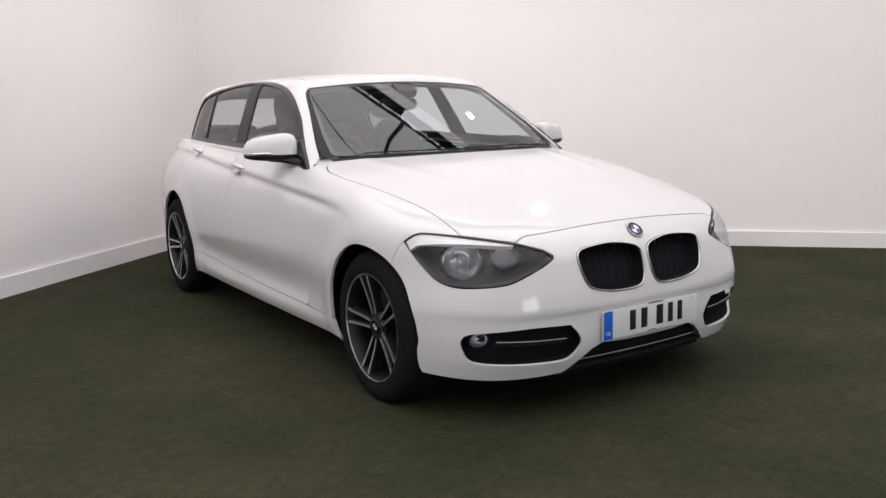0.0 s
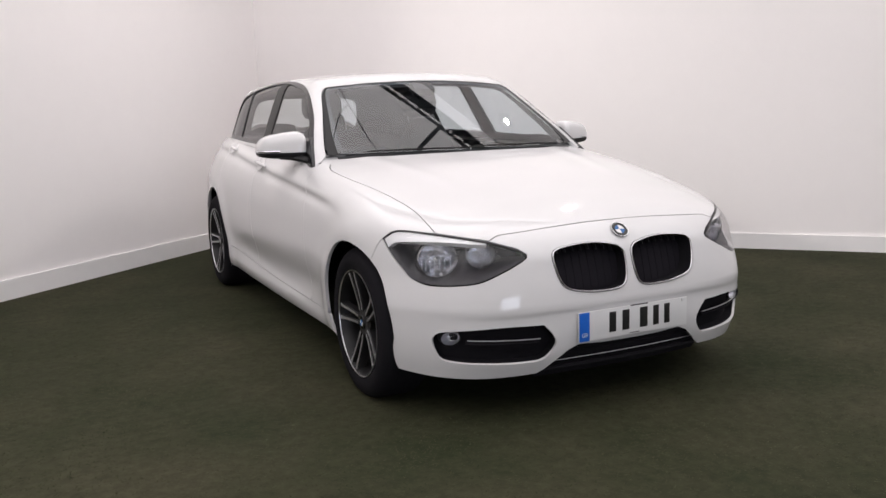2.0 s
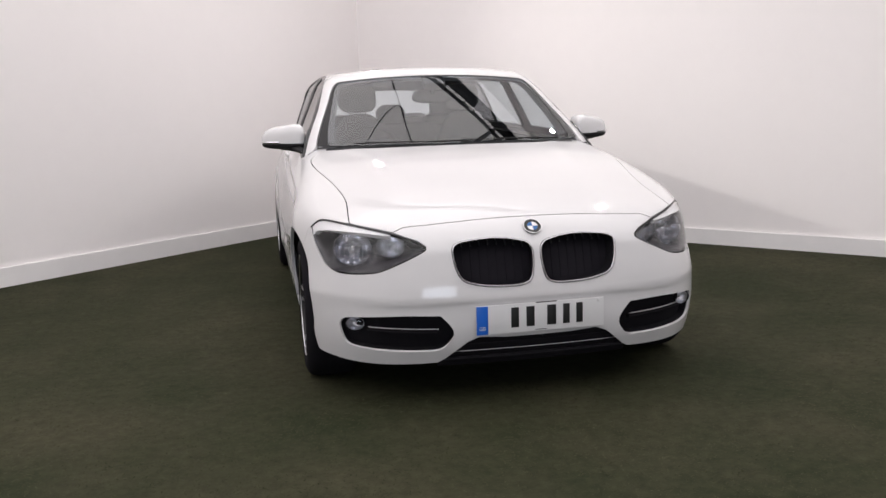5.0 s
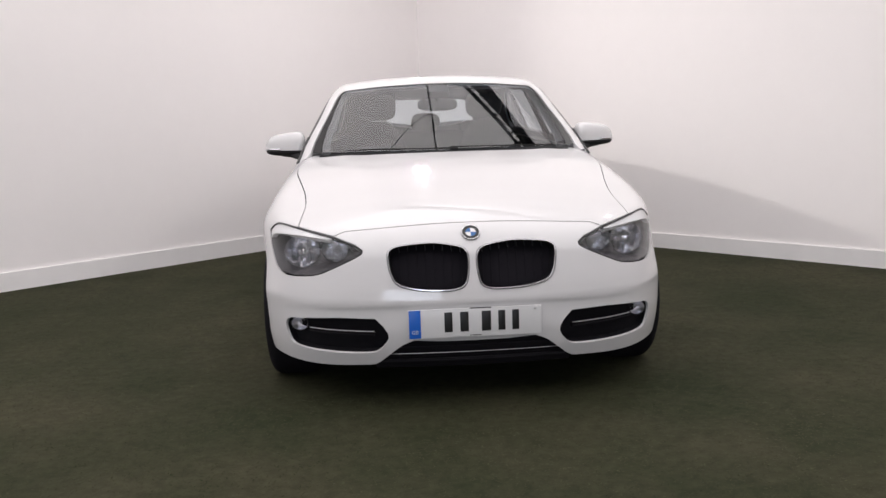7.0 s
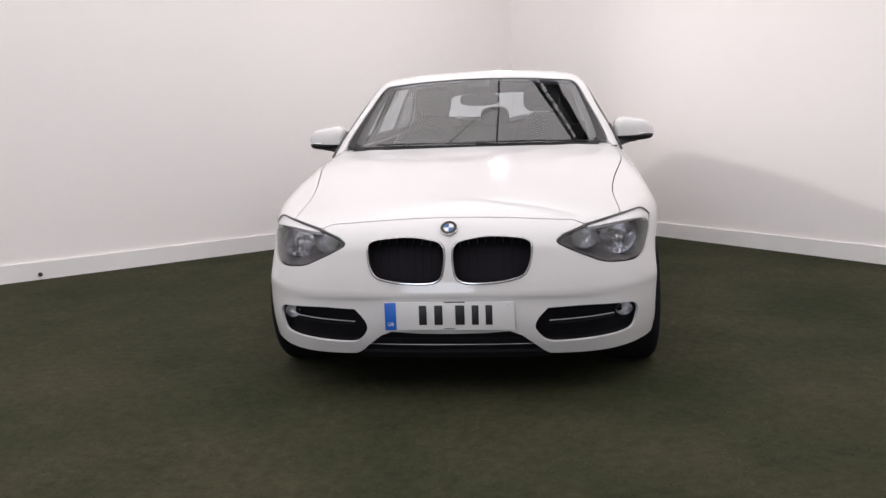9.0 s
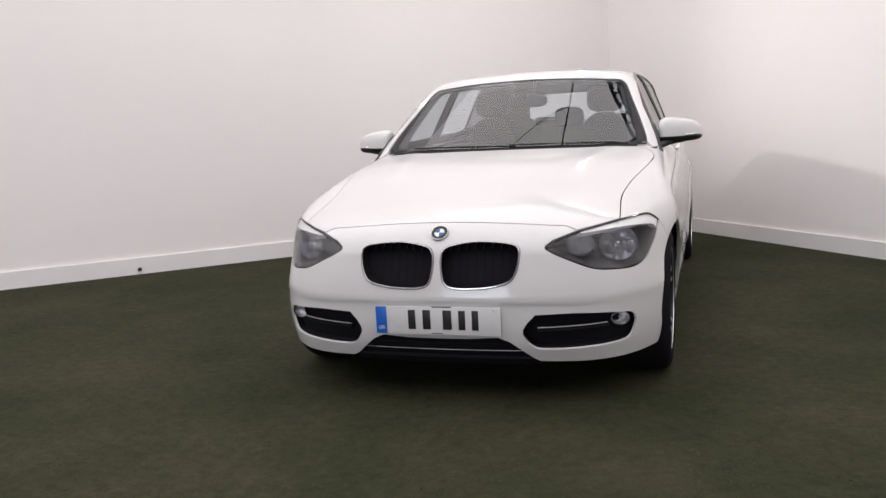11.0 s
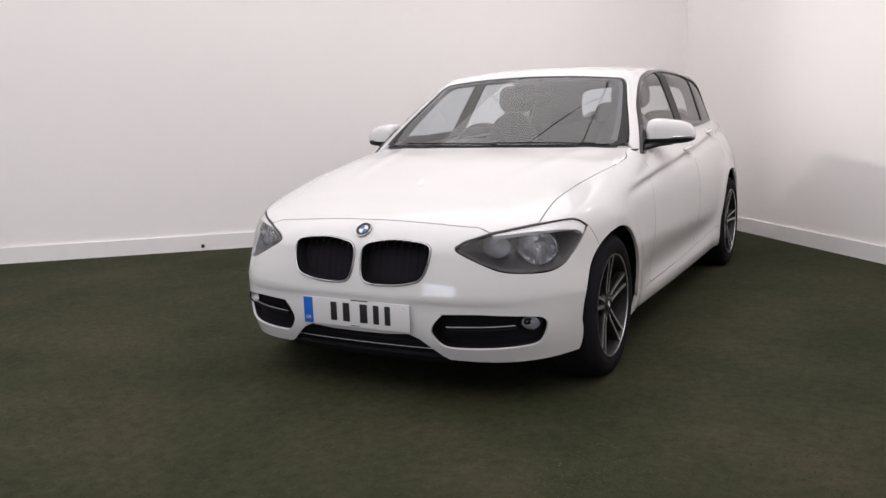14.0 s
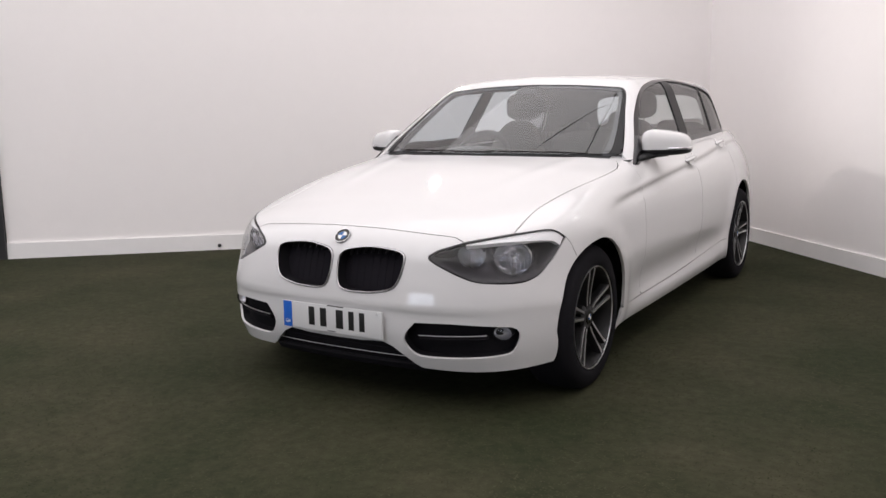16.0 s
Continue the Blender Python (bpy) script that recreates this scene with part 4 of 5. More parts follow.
# kidney grilles
for flip in (False, True):
    grille = part("kidney_grille", skin("kidney_grille", [inset(kidney_loop, -0.004)], lambda ab, level: front_chart(ab, 0.06), body_field, 0.03, flange=0, mirror=flip), GRILLEBACK, car,
                  "black kidney-shaped radiator grille with chrome surround")
    rim2 = front_chart(inset(kidney_loop, 0.0060)) * ((-1 if flip else 1), 1, 1)
    rim3 = front_chart(inset(kidney_loop, 0.0010), 0.062) * ((-1 if flip else 1), 1, 1)
    n = len(rim2)
    throat = bmesh.new()
    vs = [throat.verts.new(v) for v in np.concatenate((rim2, rim3))]
    for i in range(n):
        throat.faces.new((vs[i], vs[(i + 1) % n], vs[n + (i + 1) % n], vs[n + i]))
    bmesh.ops.recalc_face_normals(throat, faces=throat.faces)
    part("grille_throat", throat, DARK, grille)
    line = front_chart(inset(kidney_loop, 0.0052))
    out = slope(body_field, line)
    along = np.roll(line, -1, 0) - np.roll(line, 1, 0)
    across = np.cross(along / np.linalg.norm(along, axis=1)[:, None], out)
    bmf = bmesh.new()
    rings = []
    for p, o_, c_ in zip(line, out, across):
        ring = [p + o_ * (0.0005 + 0.0055 * math.sin(a)) + c_ * 0.0042 * math.cos(a) for a in np.linspace(0, 2 * math.pi, 11)[:-1]]
        rings.append([bmf.verts.new(v * ((-1 if flip else 1), 1, 1)) for v in ring])
    for p, q in zip(rings, rings[1:] + rings[:1]):
        for i in range(10):
            bmf.faces.new((p[i], p[(i + 1) % 10], q[(i + 1) % 10], q[i])).smooth = True
    bmesh.ops.recalc_face_normals(bmf, faces=bmf.faces)
    part("chrome_surround", bmf, GRILLECHROME, grille, "polished chrome surround")
    for k in range(9):
        x = 0.043 + 0.0345 * k
        zs_ = np.linspace(0.486, 0.668, 40)
        pts3 = front_of(np.full(40, x), zs_)
        ok = within(to_front(pts3), inset(kidney_loop, 0.007))
        pts3 = front_of(np.full(7, x), np.linspace(zs_[ok].min() - 0.004, zs_[ok].max() + 0.004, 7)) if ok.any() else pts3
        bm = bmesh.new()
        strips = []
        for p in pts3:
            strips.append([bm.verts.new((sgn_x * (p[0] + dx), p[1] + dy, p[2])) for sgn_x in ((-1 if flip else 1),) for dx, dy in ((-0.0015, 0.0580), (0.0015, 0.0580), (0.0020, 0.0600), (-0.0020, 0.0600))])
        for a, b in zip(strips, strips[1:]):
            for i in range(4):
                bm.faces.new((a[i], a[(i + 1) % 4], b[(i + 1) % 4], b[i]))
        bm.faces.new(strips[0])
        bm.faces.new(strips[-1][::-1])
        bmesh.ops.recalc_face_normals(bm, faces=bm.faces)
        slat = part("slat", bm, GRILLEBACK, grille)
        # upper end of the slat, coloured lighter as if lit from above
        tip = bmesh.new()
        ends = [[tip.verts.new(((-1 if flip else 1) * (p[0] + dx), p[1] + dy, p[2])) for dx, dy in ((-0.0018, 0.036), (0.0018, 0.036), (0.0018, 0.0553), (-0.0018, 0.0553))] for p in (pts3[-1], pts3[-2])]
        for i in range(4):
            tip.faces.new((ends[0][i], ends[0][(i + 1) % 4], ends[1][(i + 1) % 4], ends[1][i]))
        bmesh.ops.recalc_face_normals(tip, faces=tip.faces)
        part("slat_tip", tip, SLATLIT, slat, "slat top in lighter grey for the light from above")

# side air intakes with fog lamps
for flip in (False, True):
    sgn = -1 if flip else 1
    intake = part("air_intake", skin("air_intake", [inset(intake_loop, -0.004)], lambda ab, level: front_chart(ab, 0.060), body_field, 0.03, flange=0, mirror=flip), DARK, car,
                  "black side air intake in the bumper")
    rim_in, rim_deep = front_chart(inset(intake_loop, 0.0005), 0.009) * (sgn, 1, 1), front_chart(inset(intake_loop, -0.002), 0.061) * (sgn, 1, 1)
    n = len(rim_in)
    wall_bm = bmesh.new()
    vs = [wall_bm.verts.new(v) for v in np.concatenate((rim_in, rim_deep))]
    for i in range(n):
        wall_bm.faces.new((vs[i], vs[(i + 1) % n], vs[n + (i + 1) % n], vs[n + i]))
    bmesh.ops.recalc_face_normals(wall_bm, faces=wall_bm.faces)
    part("intake_wall", wall_bm, DARK, intake)
    xs = np.linspace(0.395, 0.655, 14)
    strip = front_of(xs, 0.332 + 0.03 * (xs - 0.395))
    part("chrome_strip", tube([(sgn * p[0], p[1] + 0.018, p[2]) for p in strip], 0.0019, 8, 1.0), ALLOY, intake, "thin chrome strip")
    fin = front_of(xs, 0.318 + 0.03 * (xs - 0.395))
    part("fin", tube([(sgn * p[0], p[1] + 0.032, p[2]) for p in fin], 0.013, 6, 0.7), DARK, intake)
    ahead = Vector((0.24, -1, 0)).normalized()
    m = Matrix.Translation(Vector((0.700, 0.258, 0.344))) @ ahead.to_track_quat("Y", "Z").to_matrix().to_4x4() @ Matrix.Diagonal((1.08, 1, 0.80, 1))
    holder = None
    for pname, bm, mat, label in (("fog_lamp", lathe([(0.036, -0.05), (0.036, 0.0), (0.0345, 0.003), (0.0330, 0.0), (0.0325, -0.01)], 32, "Y"), BLACK, "round fog lamp"),
                                  ("reflector_bowl", lathe([(0.0328, -0.004), (0.027, -0.016), (0.014, -0.026), (0.0005, -0.028)], 32, "Y"), FOGBOWL, "mirrored reflector"),
                                  ("bulb_cap", lathe([(0.0005, -0.012), (0.004, -0.014), (0.005, -0.03)], 16, "Y"), FOGBOWL, ""),
                                  ("lamp_glass", lathe([(0.0335, -0.001), (0.02, 0.004), (0.0005, 0.006)], 24, "Y"), LENS, "clear lamp glass")):
        bmesh.ops.transform(bm, matrix=m, verts=bm.verts)
        if flip:
            twin = flipped(bm)
            bm.free()
            bm = twin
        ob = part(pname, bm, mat, holder or intake, label)
        holder = holder or ob

# lower grille and lip
low_half = to_front(np.concatenate((front_of((0.0, 0.13, 0.245, 0.29, 0.335, 0.375, 0.402), (0.288, 0.289, 0.296, 0.278, 0.240, 0.204, 0.182)), front_of((0.40, 0.2, 0.0), (0.165, 0.165, 0.165)))))
part("lower_grille", skin("lower_grille", [np.concatenate((low_half, mirrored(low_half)[1:-1]))], lambda ab, level: front_chart(ab, 0.022), body_field, 0.03, flange=0), DARK, car, "black lower grille below the number plate")
for z, r, back, mat, name in ((0.237, 0.0019, 0.011, ALLOY, "lip_edge"), (0.262, 0.006, 0.024, GRILLEBACK, "grille_bar"), (0.205, 0.012, 0.012, DARK, "lower_lip")):
    half_w = 0.335 if z > 0.25 else (0.34 if z > 0.22 else 0.37)
    xs = np.linspace(-half_w, half_w, 25)
    ln = front_of(xs, np.full(25, z))
    part(name, tube([(p[0], p[1] + back, p[2]) for p in ln], r, 8, 0.7), mat, car)

# number plate


def lettering(text, size, depth):
    """Raised letters of the built-in font as a mesh, centred."""
    cu = bpy.data.curves.new("letters", "FONT")
    cu.body, cu.size, cu.extrude, cu.align_x, cu.align_y = text, size, depth, "CENTER", "CENTER"
    holder = new("letters", cu)
    me = bpy.data.meshes.new_from_object(holder.evaluated_get(bpy.context.evaluated_depsgraph_get()))
    bpy.data.objects.remove(holder)
    bpy.data.curves.remove(cu)
    return me


plate = part("number_plate", box((0.52, 0.006, 0.111), (0, 0.068, 0.364), 0.0015), WHITE, car, "white number plate with a blue band")
part("blue_band", box((0.046, 0.002, 0.109), (-0.236, 0.0642, 0.364), 0.0006), BLUE, plate, "blue band")
part("band_mark", lettering("GB", 0.020, 0.0008), WHITE, plate, "white country letters", at=Matrix.Translation((-0.236, 0.0632, 0.333)) @ Matrix.Rotation(radians(90), 4, "X"))
# a solid dark strip draws the shade in the gap above the plate
part("plate_gap", box((0.085, 0.003, 0.0045), (0.022, 0.0664, 0.4185), 0.0012), DARK, plate, "dark strip standing for the shaded gap over the plate's upper edge")
for x0, x1 in ((-0.130, -0.080), (-0.069, -0.016), (0.014, 0.073), (0.082, 0.126), (0.137, 0.180)):
    part("plate_bar", box(((x1 - x0) * 0.62, 0.0016, 0.077), ((x0 + x1) / 2, 0.0644, 0.368), 0.0004), INK, plate)
part("plate_screw", box((0.011, 0.004, 0.011), (0.236, 0.0635, 0.411), 0.002), WHITE, plate)
part("plate_maker_bar", box((0.045, 0.0012, 0.003), (0.0, 0.0646, 0.3145), 0.0003), INK, plate)


def roundel(parent, name, place, ahead, r, label):
    """A round badge: dark ring, chrome edge and four enamel quarters."""
    m = Matrix.Translation(place) @ Vector(ahead).to_track_quat("Z", "Y").to_matrix().to_4x4()
    disc = part(name, lathe([(0.0005, 0.0), (r * 0.97, 0.0), (r, 0.002), (r, 0.004), (r * 0.95, 0.0055), (r * 0.9, 0.005), (0.0005, 0.005)], 40, "Z"), GLOSSBLACK, parent, label, at=m)
    part("rim_ring", lathe([(r * 0.985, 0.004), (r * 0.985, 0.0062), (r * 0.94, 0.0062), (r * 0.94, 0.004)], 40, "Z"), CHROME, disc)
    for k in range(4):
        a = [math.radians(90 * k + 90 * i / 8) for i in range(9)]
        outline = [(0, 0)] + [(r * 0.57 * math.cos(t), r * 0.57 * math.sin(t)) for t in a]
        part("quarter", prism(outline, 0.0045, 0.006), BADGEBLUE if k % 2 else BADGEWHITE, disc)
    return disc


bp = front_of(np.array([0.0]), np.array([0.693]))[0]
bn = slope(body_field, bp[None])[0]
roundel(car, "bonnet_badge", bp + bn * 0.001, bn, 0.0358, "round badge with blue and white quarters")

# wheels


def wheel(name, label):
    w = new(name)
    tread = [(0.222, -0.100), (0.232, -0.106), (0.252, -0.1095), (0.274, -0.108), (0.291, -0.101), (0.303, -0.089), (0.310, -0.076), (0.3135, -0.055)]
    prof = tread + [(0.314, 0.0)] + [(r, -s) for r, s in tread[::-1]]
    tyre = part("tyre", lathe(prof, 72, "X"), RUBBER, w, "black rubber tyre")
    for s in (-0.045, -0.015, 0.015, 0.045):
        part("tread_groove", lathe([(0.3143, s - 0.004), (0.3148, s), (0.3143, s + 0.004)], 72, "X"), DARK, tyre)
    rim = part("rim", lathe([(0.2215, 0.103), (0.2245, 0.107), (0.2215, 0.111), (0.2145, 0.108), (0.2115, 0.100), (0.205, 0.06), (0.198, -0.05), (0.205, -0.10)], 72, "X"), RIMDARK, w, "grey alloy rim")
    part("rim_lip", lathe([(0.2225, 0.1075), (0.2222, 0.1128), (0.2180, 0.1118), (0.2170, 0.1070)], 72, "X"), RIMEDGE, rim, "bright machined rim edge")
    disc = part("brake_disc", lathe([(0.06, 0.02), (0.15, 0.02), (0.152, 0.012), (0.15, 0.004), (0.06, 0.004)], 48, "X"), STEEL, w, "dark steel brake disc")
    back = part("wheel_back", lathe([(0.0005, -0.03), (0.2, -0.03), (0.2, -0.05), (0.0005, -0.05)], 40, "X"), DARK, w)
    hub = part("hub", lathe([(0.0005, 0.086), (0.034, 0.086), (0.050, 0.083), (0.060, 0.072), (0.062, 0.03), (0.0005, 0.03)], 40, "X"), RIMDARK, w)
    for k in range(5):
        a = math.radians(72 * k)
        for sgn in (-1, 1):
            # one bar of the pair, drawn along the radius, its outer end spread from its twin
            bm = bmesh.new()
            rows = []
            for r, off, half_w, x in ((0.040, 0.012, 0.0095, 0.085), (0.085, 0.0175, 0.0085, 0.087), (0.14, 0.0215, 0.0085, 0.094), (0.190, 0.0255, 0.0100, 0.102), (0.2145, 0.030, 0.0125, 0.105)):
                c = sgn * off
                rows.append([bm.verts.new((xx, r, c + d)) for xx, d in ((x - 0.036, -half_w * 1.05), (x - 0.004, -half_w), (x, -half_w + 0.003), (x, half_w - 0.003), (x - 0.004, half_w), (x - 0.036, half_w * 1.05))])
            for p, q in zip(rows, rows[1:]):
                for i in range(6):
                    bm.faces.new((p[i], p[(i + 1) % 6], q[(i + 1) % 6], q[i]))
            bm.faces.new(rows[0])
            bm.faces.new(rows[-1][::-1])
            bmesh.ops.recalc_face_normals(bm, faces=bm.faces)
            bmesh.ops.rotate(bm, cent=(0, 0, 0), matrix=Matrix.Rotation(a, 3, "X"), verts=bm.verts)
            part("spoke", bm, RIMDARK, rim)
            face = bmesh.new()
            rows = []
            for r, off, half_w, x in ((0.052, 0.0135, 0.0050, 0.0862), (0.085, 0.0175, 0.0045, 0.0880), (0.14, 0.0215, 0.0045, 0.0950), (0.190, 0.0255, 0.0055, 0.1030), (0.212, 0.0297, 0.007, 0.1056)):
                rows.append([face.verts.new((x + dx, r, sgn * off + d)) for dx, d in ((-0.001, -half_w), (0.0004, -half_w), (0.0004, half_w), (-0.001, half_w))])
            for p, q in zip(rows, rows[1:]):
                for i in range(4):
                    face.faces.new((p[i], p[(i + 1) % 4], q[(i + 1) % 4], q[i]))
            bmesh.ops.recalc_face_normals(face, faces=face.faces)
            bmesh.ops.rotate(face, cent=(0, 0, 0), matrix=Matrix.Rotation(a, 3, "X"), verts=face.verts)
            part("spoke_face", face, ALLOY, rim, "machined spoke face")
        b = math.radians(72 * k + 36)
        bolt = lathe([(0.0005, 0.080), (0.006, 0.080), (0.0085, 0.078), (0.009, 0.06)], 12, "X")
        bmesh.ops.translate(bolt, vec=(0, 0.040 * math.cos(b), 0.040 * math.sin(b)), verts=bolt.verts)
        part("wheel_bolt", bolt, CHROME, hub)
    cap = lathe([(0.0005, 0.091), (0.028, 0.0905), (0.031, 0.088), (0.031, 0.08)], 32, "X")
    part("hub_cap", cap, GLOSSBLACK, hub, "dark round hub cap with blue and white quarters")
    for q in range(4):
        aq = [math.radians(90 * q + 90 * i / 6) for i in range(7)]
        qb = prism([(0, 0)] + [(0.014 * math.cos(t), 0.014 * math.sin(t)) for t in aq], 0.0905, 0.0922)
        bmesh.ops.transform(qb, matrix=Matrix(((0, 0, 1, 0), (1, 0, 0, 0), (0, 1, 0, 0), (0, 0, 0, 1))), verts=qb.verts)
        part("cap_quarter", qb, BADGEBLUE if q % 2 else BADGEWHITE, hub)
    for inner in (rim, disc, back, hub):
        inner.location.x = -0.007
    return w


wheels = []
for side, axle, xc, turn in ((1, FRONT_AXLE, 0.751, 93), (-1, FRONT_AXLE, 0.751, 105), (1, REAR_AXLE, 0.782, 5), (-1, REAR_AXLE, 0.782, 110)):
    w = wheel("wheel", "") if not wheels else copy_thing(wheels[0], Matrix())
    sink = 0.011 if axle == FRONT_AXLE else 0.002
    w.matrix_basis = Matrix.Translation((side * xc, axle, HUB - sink)) @ Matrix.Rotation(0 if side > 0 else math.pi, 4, "Z") @ Matrix.Rotation(radians(turn), 4, "X")
    w.parent = car
    wheels.append(w)

# mirrors


def blob(centre, size, power=2.6, low=None, high=None, seg=40, rings=28, shear=0.0, taper=0.0):
    """A rounded housing; low, high: the band of its height that is kept."""
    bm = bmesh.new()
    f = lambda c: math.copysign(abs(c) ** (2 / power), c)
    rows = []
    for j in range(rings + 1):
        v = -math.pi / 2 + math.pi * j / rings
        row = []
        for i in range(seg):
            u = 2 * math.pi * i / seg
            x, y, z = f(math.cos(v)) * f(math.cos(u)), f(math.cos(v)) * f(math.sin(u)), f(math.sin(v))
            k = 1 - taper * x
            row.append(bm.verts.new((centre[0] + size[0] * x, centre[1] + size[1] * y * k + shear * x, centre[2] + size[2] * z * k)))
        rows.append(row)
    for a, b in zip(rows, rows[1:]):
        for i in range(seg):
            bm.faces.new((a[i], a[(i + 1) % seg], b[(i + 1) % seg], b[i]))
    bmesh.ops.remove_doubles(bm, verts=bm.verts, dist=1e-5)
    for limit, way in ((low, -1), (high, 1)):
        if limit is not None:
            geom = bm.verts[:] + bm.edges[:] + bm.faces[:]
            bmesh.ops.bisect_plane(bm, geom=geom, plane_co=(0, 0, limit), plane_no=(0, 0, way), clear_outer=True)
            bmesh.ops.edgeloop_fill(bm, edges=[e for e in bm.edges if e.is_boundary])
    bmesh.ops.recalc_face_normals(bm, faces=bm.faces)
    return bm


MIRROR = ((0.860, 1.742, 0.957), (0.110, 0.078, 0.098))
caps = both("door_mirror", blob(*MIRROR, low=0.960, shear=0.035, taper=0.17, power=3.7), PAINT, car, "white door mirror with black base")
both("mirror_base", blob((0.857, 1.742, 0.962), (0.111, 0.079, 0.034), high=0.959, shear=0.035, taper=0.17, power=3.6), BLACK, caps, "black plastic mirror base")
both("mirror_arm", tube([(0.745, 1.575, 0.915), (0.775, 1.63, 0.925), (0.82, 1.69, 0.935), (0.87, 1.715, 0.938)], [0.030, 0.026, 0.024, 0.02], 12, 0.65), BLACK, caps, "black mirror arm")
foot = prism([(1.480, 0.897), (1.66, 1.03), (1.72, 1.03), (1.72, 0.935), (1.52, 0.892)], -0.008, 0.008, 0.003)
bmesh.ops.transform(foot, matrix=Matrix(((0, -0.36, 1, 1.0997), (1, 0, 0, 0), (0, 1, 0, 0), (0, 0, 0, 1))), verts=foot.verts)
both("mirror_foot", foot, GLOSSBLACK, caps, "black triangular mirror foot")
xs = np.linspace(0.2, 1.0, 14)
both("turn_signal", tube([(0.860 + 0.110 * s * 0.985, 1.742 + 0.035 * s - 0.080 * (1 - s ** 3.6) ** (1 / 3.6) * (1 - 0.15 * s) - 0.001, 0.967) for s in xs], 0.0055, 8, 1.0), REFLECTOR, caps, "clear turn signal strip")
glass_bm = blob((0.856, 1.790, 0.998), (0.086, 0.030, 0.040), 2.6, shear=0.035)
both("mirror_glass", glass_bm, CHROME, caps, "mirror glass")

# door handles
for y, z, owners in ((2.35, 0.874, DOORS), (3.20, 0.934, REARDOORS)):
    p = flank([(y, z)])[0]
    n = slope(body_field, p[None])[0]
    pts = [Vector(flank([(y + d, z + d * 0.07)])[0]) + Vector(n) * h for d, h in ((-0.110, 0.001), (-0.092, 0.008), (-0.05, 0.013), (0.0, 0.0145), (0.05, 0.0135), (0.086, 0.009), (0.106, 0.001))]
    both("door_handle", tube(pts, [0.008, 0.012, 0.0135, 0.014, 0.0135, 0.012, 0.008], 12, 0.8), PAINT, owners, "white door handle")
    cup = blob((0, 0, 0), (0.060, 0.042, 0.004))
    bmesh.ops.transform(cup, matrix=Matrix.Translation(p + n * 0.001) @ Vector(n).to_track_quat("Z", "X").to_matrix().to_4x4() @ Matrix.Rotation(radians(90), 4, "Z"), verts=cup.verts)
    both("handle_recess", cup, PAINT, owners)

# wipers and scuttle
scx = np.linspace(-0.66, 0.66, 31)
bm = bmesh.new()
rows = []
for x in scx:
    yh = 1.325 + 0.30 * x * x + 0.12 * x ** 6
    zb = float(top_chart(np.array([(x, yh)]))[0, 2])
    ys = 1.352 + 0.27 * x * x
    zs_ = float(screen_at([x], [ys])[0, 2])
    rows.append([bm.verts.new((x, yh - 0.03, zb - 0.012)), bm.verts.new((x, yh + 0.006, zb - 0.004)), bm.verts.new((x, ys - 0.01, zs_ - 0.012)), bm.verts.new((x, ys + 0.012, zs_ - 0.004))])
for a, b in zip(rows, rows[1:]):
    for i in range(3):
        bm.faces.new((a[i], b[i], b[i + 1], a[i + 1]))
part("scuttle_panel", bm, BLACK, car, "black plastic panel below the windscreen")
for x0, x1, rise in ((-0.52, 0.06, 0.03), (0.02, 0.56, 0.03)):
    xs = np.linspace(x0, x1, 16)
    pts = screen_at(xs, 1.352 + 0.27 * xs ** 2 + rise * 0.3 * (1 - (xs - x0) / (x1 - x0)))
    arm = part("wiper", tube([(p[0], p[1] - 0.005, p[2] + 0.005) for p in pts], [0.0025] * 15 + [0.005], 8), BLACK, car, "black windscreen wiper")
    part("wiper_blade", tube([(p[0], p[1] - 0.002, p[2] + 0.003) for p in pts], 0.003, 6), RUBBER, arm)

# cabin inside
part("dashboard", blob((0, 1.78, 0.80), (0.70, 0.33, 0.125), 3.2), BLACK, car, "black dashboard")
part("instrument_hood", blob((-0.36, 1.90, 0.915), (0.17, 0.12, 0.045), 2.6), BLACK, car)
part("cabin_floor", box((1.40, 2.5, 0.04), (0, 2.5, 0.33), 0.01), DARK, car)
part("bulkhead", box((1.34, 0.04, 0.55), (0, 1.42, 0.62), 0.01), DARK, car)
steer = part("steering_wheel", tube([(0.185 * math.cos(a), 0, 0.185 * math.sin(a)) for a in np.linspace(0, 2 * math.pi, 41)], 0.016, 10), BLACK, car, "black three-spoke steering wheel",
             at=Matrix.Translation((-0.36, 2.02, 0.865)) @ Matrix.Rotation(radians(-24), 4, "X"))
part("steering_boss", blob((0, 0.01, 0), (0.07, 0.03, 0.06)), BLACK, steer)
for a in (180, 0, 270):
    c, s_ = math.cos(radians(a)), math.sin(radians(a))
    part("steering_spoke", tube([(0.05 * c, 0.01, 0.05 * s_), (0.18 * c, 0, 0.18 * s_)], [0.02, 0.014], 8, 0.5), BLACK, steer)


def seat(x, y, label):
    s = part("seat", blob((x, y, 0.50), (0.25, 0.28, 0.10), 3), CLOTH, car, label)
    back = blob((0, 0, 0.30), (0.235, 0.075, 0.30), 3.4)
    for v in back.verts:
        v.co.x *= 1 - 0.42 * max(0.0, v.co.z - 0.22) / 0.38
    bmesh.ops.transform(back, matrix=Matrix.Translation((x, y + 0.26, 0.52)) @ Matrix.Rotation(radians(-17), 4, "X"), verts=back.verts)
    part("backrest", back, CLOTH, s)
    head = blob((x, y + 0.475, 1.190), (0.122, 0.055, 0.088), 3.2)
    part("headrest", head, CLOTH, s, "black cloth headrest")
    for dx in (-0.05, 0.05):
        part("headrest_post", tube([(x + dx, y + 0.43, 1.04), (x + dx, y + 0.47, 1.12)], 0.006, 8), CHROME, s)


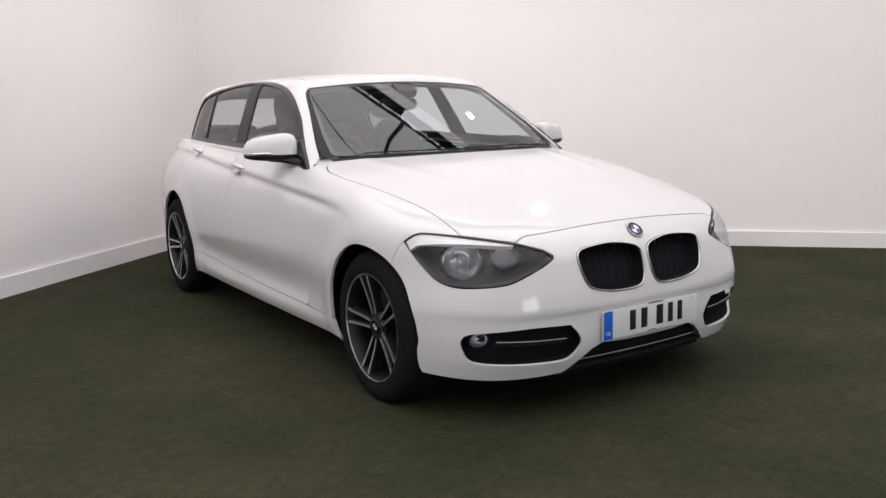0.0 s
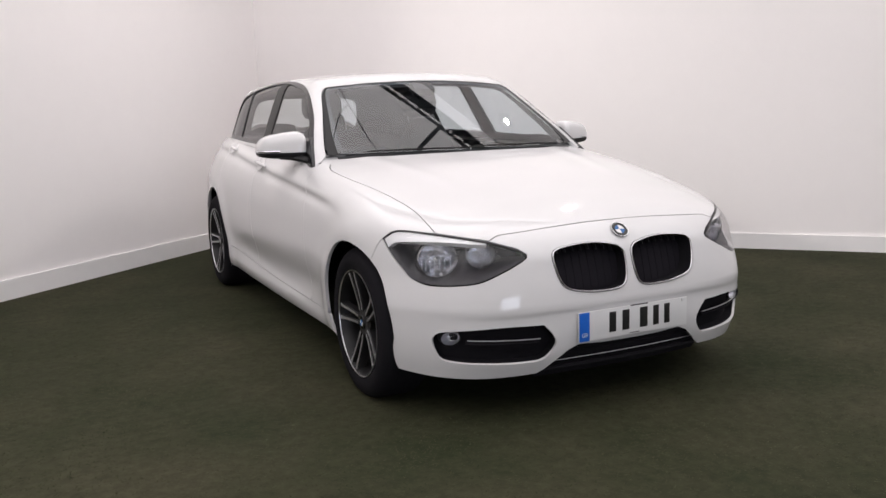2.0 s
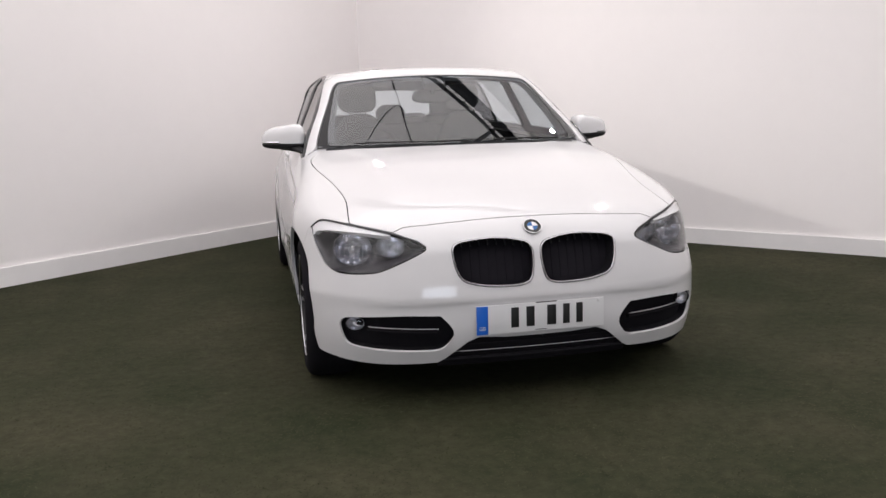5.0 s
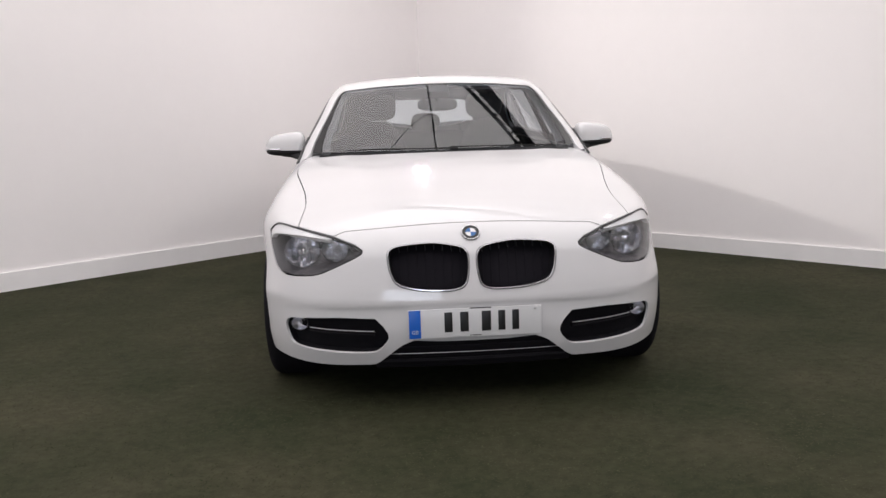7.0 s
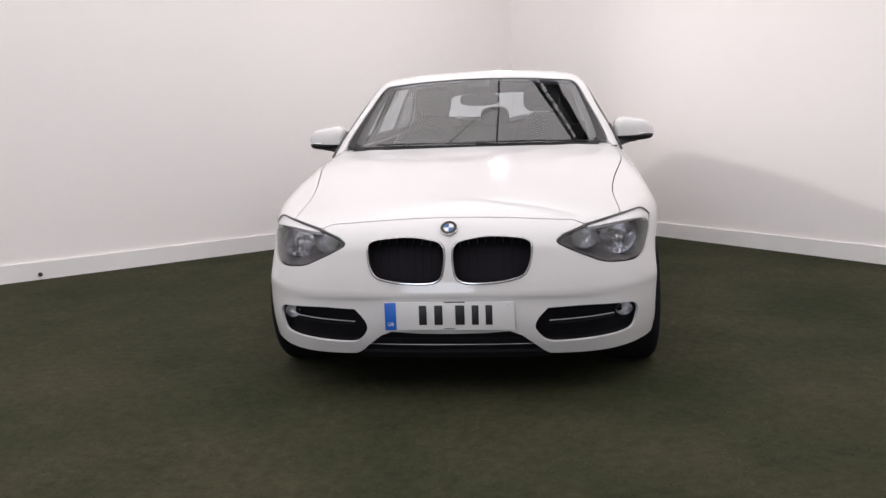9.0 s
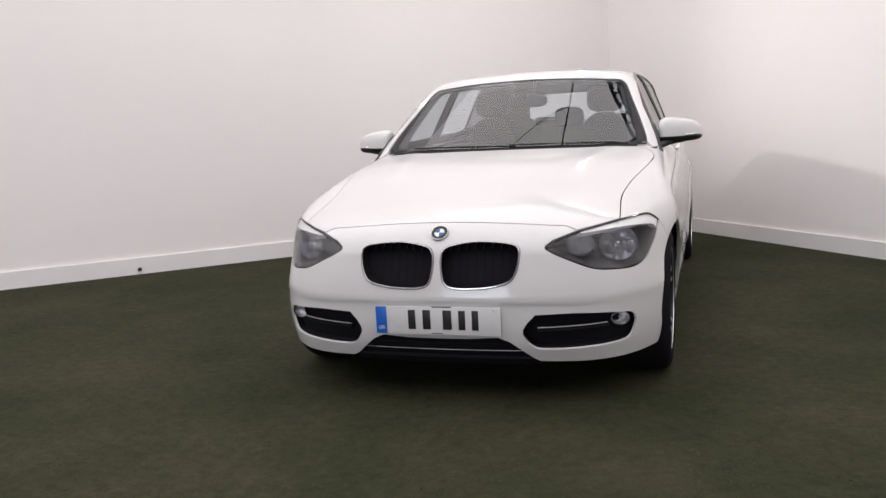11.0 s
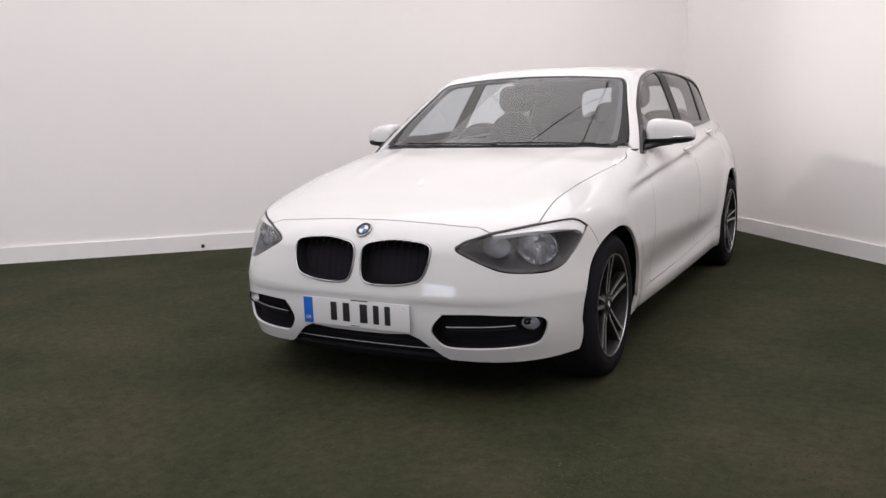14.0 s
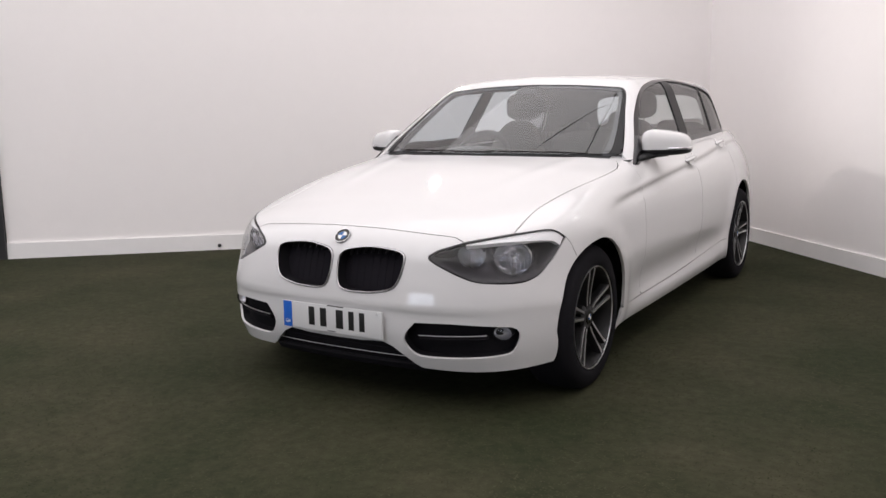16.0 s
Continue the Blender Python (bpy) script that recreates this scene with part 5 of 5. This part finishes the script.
seat(-0.36, 2.14, "black cloth front seat with headrest")
seat(0.36, 2.30, "black cloth front seat with headrest")
bench = part("rear_seat", blob((0, 3.18, 0.50), (0.62, 0.26, 0.10), 3.4), CLOTH, car, "black cloth rear bench")
part("backrest", blob((0, 3.50, 0.785), (0.62, 0.10, 0.225), 3.4), CLOTH, bench)
for x, rise in ((-0.36, 0.0), (0.0, 0.045), (0.36, 0.0)):
    part("headrest", blob((x, 3.54, 1.025 + rise), (0.105 + rise * 0.1, 0.045, 0.055 + rise * 0.5), 2.8), CLOTH, bench)
part("parcel_shelf", box((0.98, 0.50, 0.04), (0, 3.82, 0.975), 0.008), CLOTH, car)
both("rear_side_trim", prism([(0.495, 3.40), (0.655, 3.40), (0.630, 3.60), (0.530, 3.98), (0.495, 3.98)], 0.88, 0.994, 0.006), CLOTH, car)
part("boot_trim", box((0.94, 0.10, 0.14), (0, 4.12, 0.935), 0.01), CLOTH, car)
mirror_in = part("rear_view_mirror", blob((0.0, 1.985, 1.188), (0.118, 0.022, 0.038), 3), BLACK, car, "black interior mirror")
part("mirror_stem", tube([(0, 1.975, 1.205), (0, 1.93, 1.27)], 0.012, 8), BLACK, mirror_in)
part("sensor_housing", box((0.13, 0.09, 0.05), (0, 1.925, 1.262), 0.012, turn=Matrix.Rotation(radians(31), 4, "X")), BLACK, car, "black sensor housing behind the glass")
part("roof_aerial", blob((0, 3.95, 1.325), (0.022, 0.075, 0.03), 2.2), PAINT, car)


# ---------------------------------------------------------------- stance of the body
lift_along = spline((-0.2, -0.009), (0.3, -0.009), (0.6, -0.009), (1.0, 0.002), (1.5, 0.012), (2.5, 0.012), (4.4, 0.016))
wide_along = spline((-0.2, 0.979), (0.3, 0.979), (0.45, 0.986), (0.6, 0.986), (1.0, 0.992), (1.6, 1.010), (2.5, 1.012), (4.4, 1.012))


def stance(co):
    """The body drawn a little wider and higher towards the cabin, narrower and lower at the nose."""
    y, z = co[:, 1], co[:, 2]
    high = np.clip((z - 0.30) / 0.35, 0, 1)
    lift = lift_along(y)
    top = np.clip((z - 0.98) / 0.25, 0, 1)
    k = wide_along(y) * (1 - top) + (0.975 + 0.042 * np.clip((y - 2.1) / 1.0, 0, 1)) * top
    return np.stack((co[:, 0] * k, y, z + np.where(y < 0.5, lift, lift * high)), axis=1)


def settle(ob):
    if ob in wheels:
        return
    if ob.data is not None:
        if ob.matrix_basis == Matrix():
            co = np.empty(len(ob.data.vertices) * 3, np.float32)
            ob.data.vertices.foreach_get("co", co)
            ob.data.vertices.foreach_set("co", stance(co.reshape(-1, 3).astype(float)).astype(np.float32).ravel())
            ob.data.update()
        else:
            ob.matrix_basis.translation = Vector(stance(np.array([ob.matrix_basis.translation]))[0])
            return
    for child in ob.children:
        settle(child)


settle(car)

# ---------------------------------------------------------------- turf pile


def turf():
    """Short blades of the artificial turf where the camera comes near."""
    rng = np.random.default_rng(7)
    n = 420000
    x, y = rng.uniform(-5.2, 5.6, n), rng.uniform(-2.3, 5.2, n)
    keep = ((x - CORNER.x) * LEFT_DIR.y - (y - CORNER.y) * LEFT_DIR.x < -0.03) & ((x - CORNER.x) * RIGHT_DIR.y - (y - CORNER.y) * RIGHT_DIR.x > 0.03)
    keep &= ~((np.abs(x) < 0.72) & (y > 0.35) & (y < 4.3))
    x, y = x[keep], y[keep]
    n = len(x)
    a = rng.uniform(0, 2 * math.pi, n)
    tall = rng.uniform(0.001, 0.0035, n)
    wide = rng.uniform(0.002, 0.0045, n)
    b = a + math.pi / 2 + rng.normal(0, 0.5, n)
    bend = rng.uniform(0.008, 0.024, n)
    v = np.empty((n, 3, 3))
    v[:, 0] = np.stack((x - np.cos(a) * wide, y - np.sin(a) * wide, np.full(n, -0.001)), axis=1)
    v[:, 1] = np.stack((x + np.cos(a) * wide, y + np.sin(a) * wide, np.full(n, -0.001)), axis=1)
    v[:, 2] = np.stack((x + np.cos(b) * bend, y + np.sin(b) * bend, tall), axis=1)
    # every blade turns its upper face up
    up = np.cross(v[:, 1] - v[:, 0], v[:, 2] - v[:, 0])[:, 2] < 0
    v[up] = v[up][:, [1, 0, 2]]
    me = bpy.data.meshes.new("turf_pile")
    me.vertices.add(3 * n)
    me.vertices.foreach_set("co", v.astype(np.float32).ravel())
    me.loops.add(3 * n)
    me.loops.foreach_set("vertex_index", np.arange(3 * n, dtype=np.int32))
    me.polygons.add(n)
    me.polygons.foreach_set("loop_start", np.arange(0, 3 * n, 3, dtype=np.int32))
    me.update(calc_edges=True)
    me.materials.append(BLADE)
    return tagged(new("turf_pile", me), "short green blades of the artificial turf", "turf", kind="stuff")


turf()
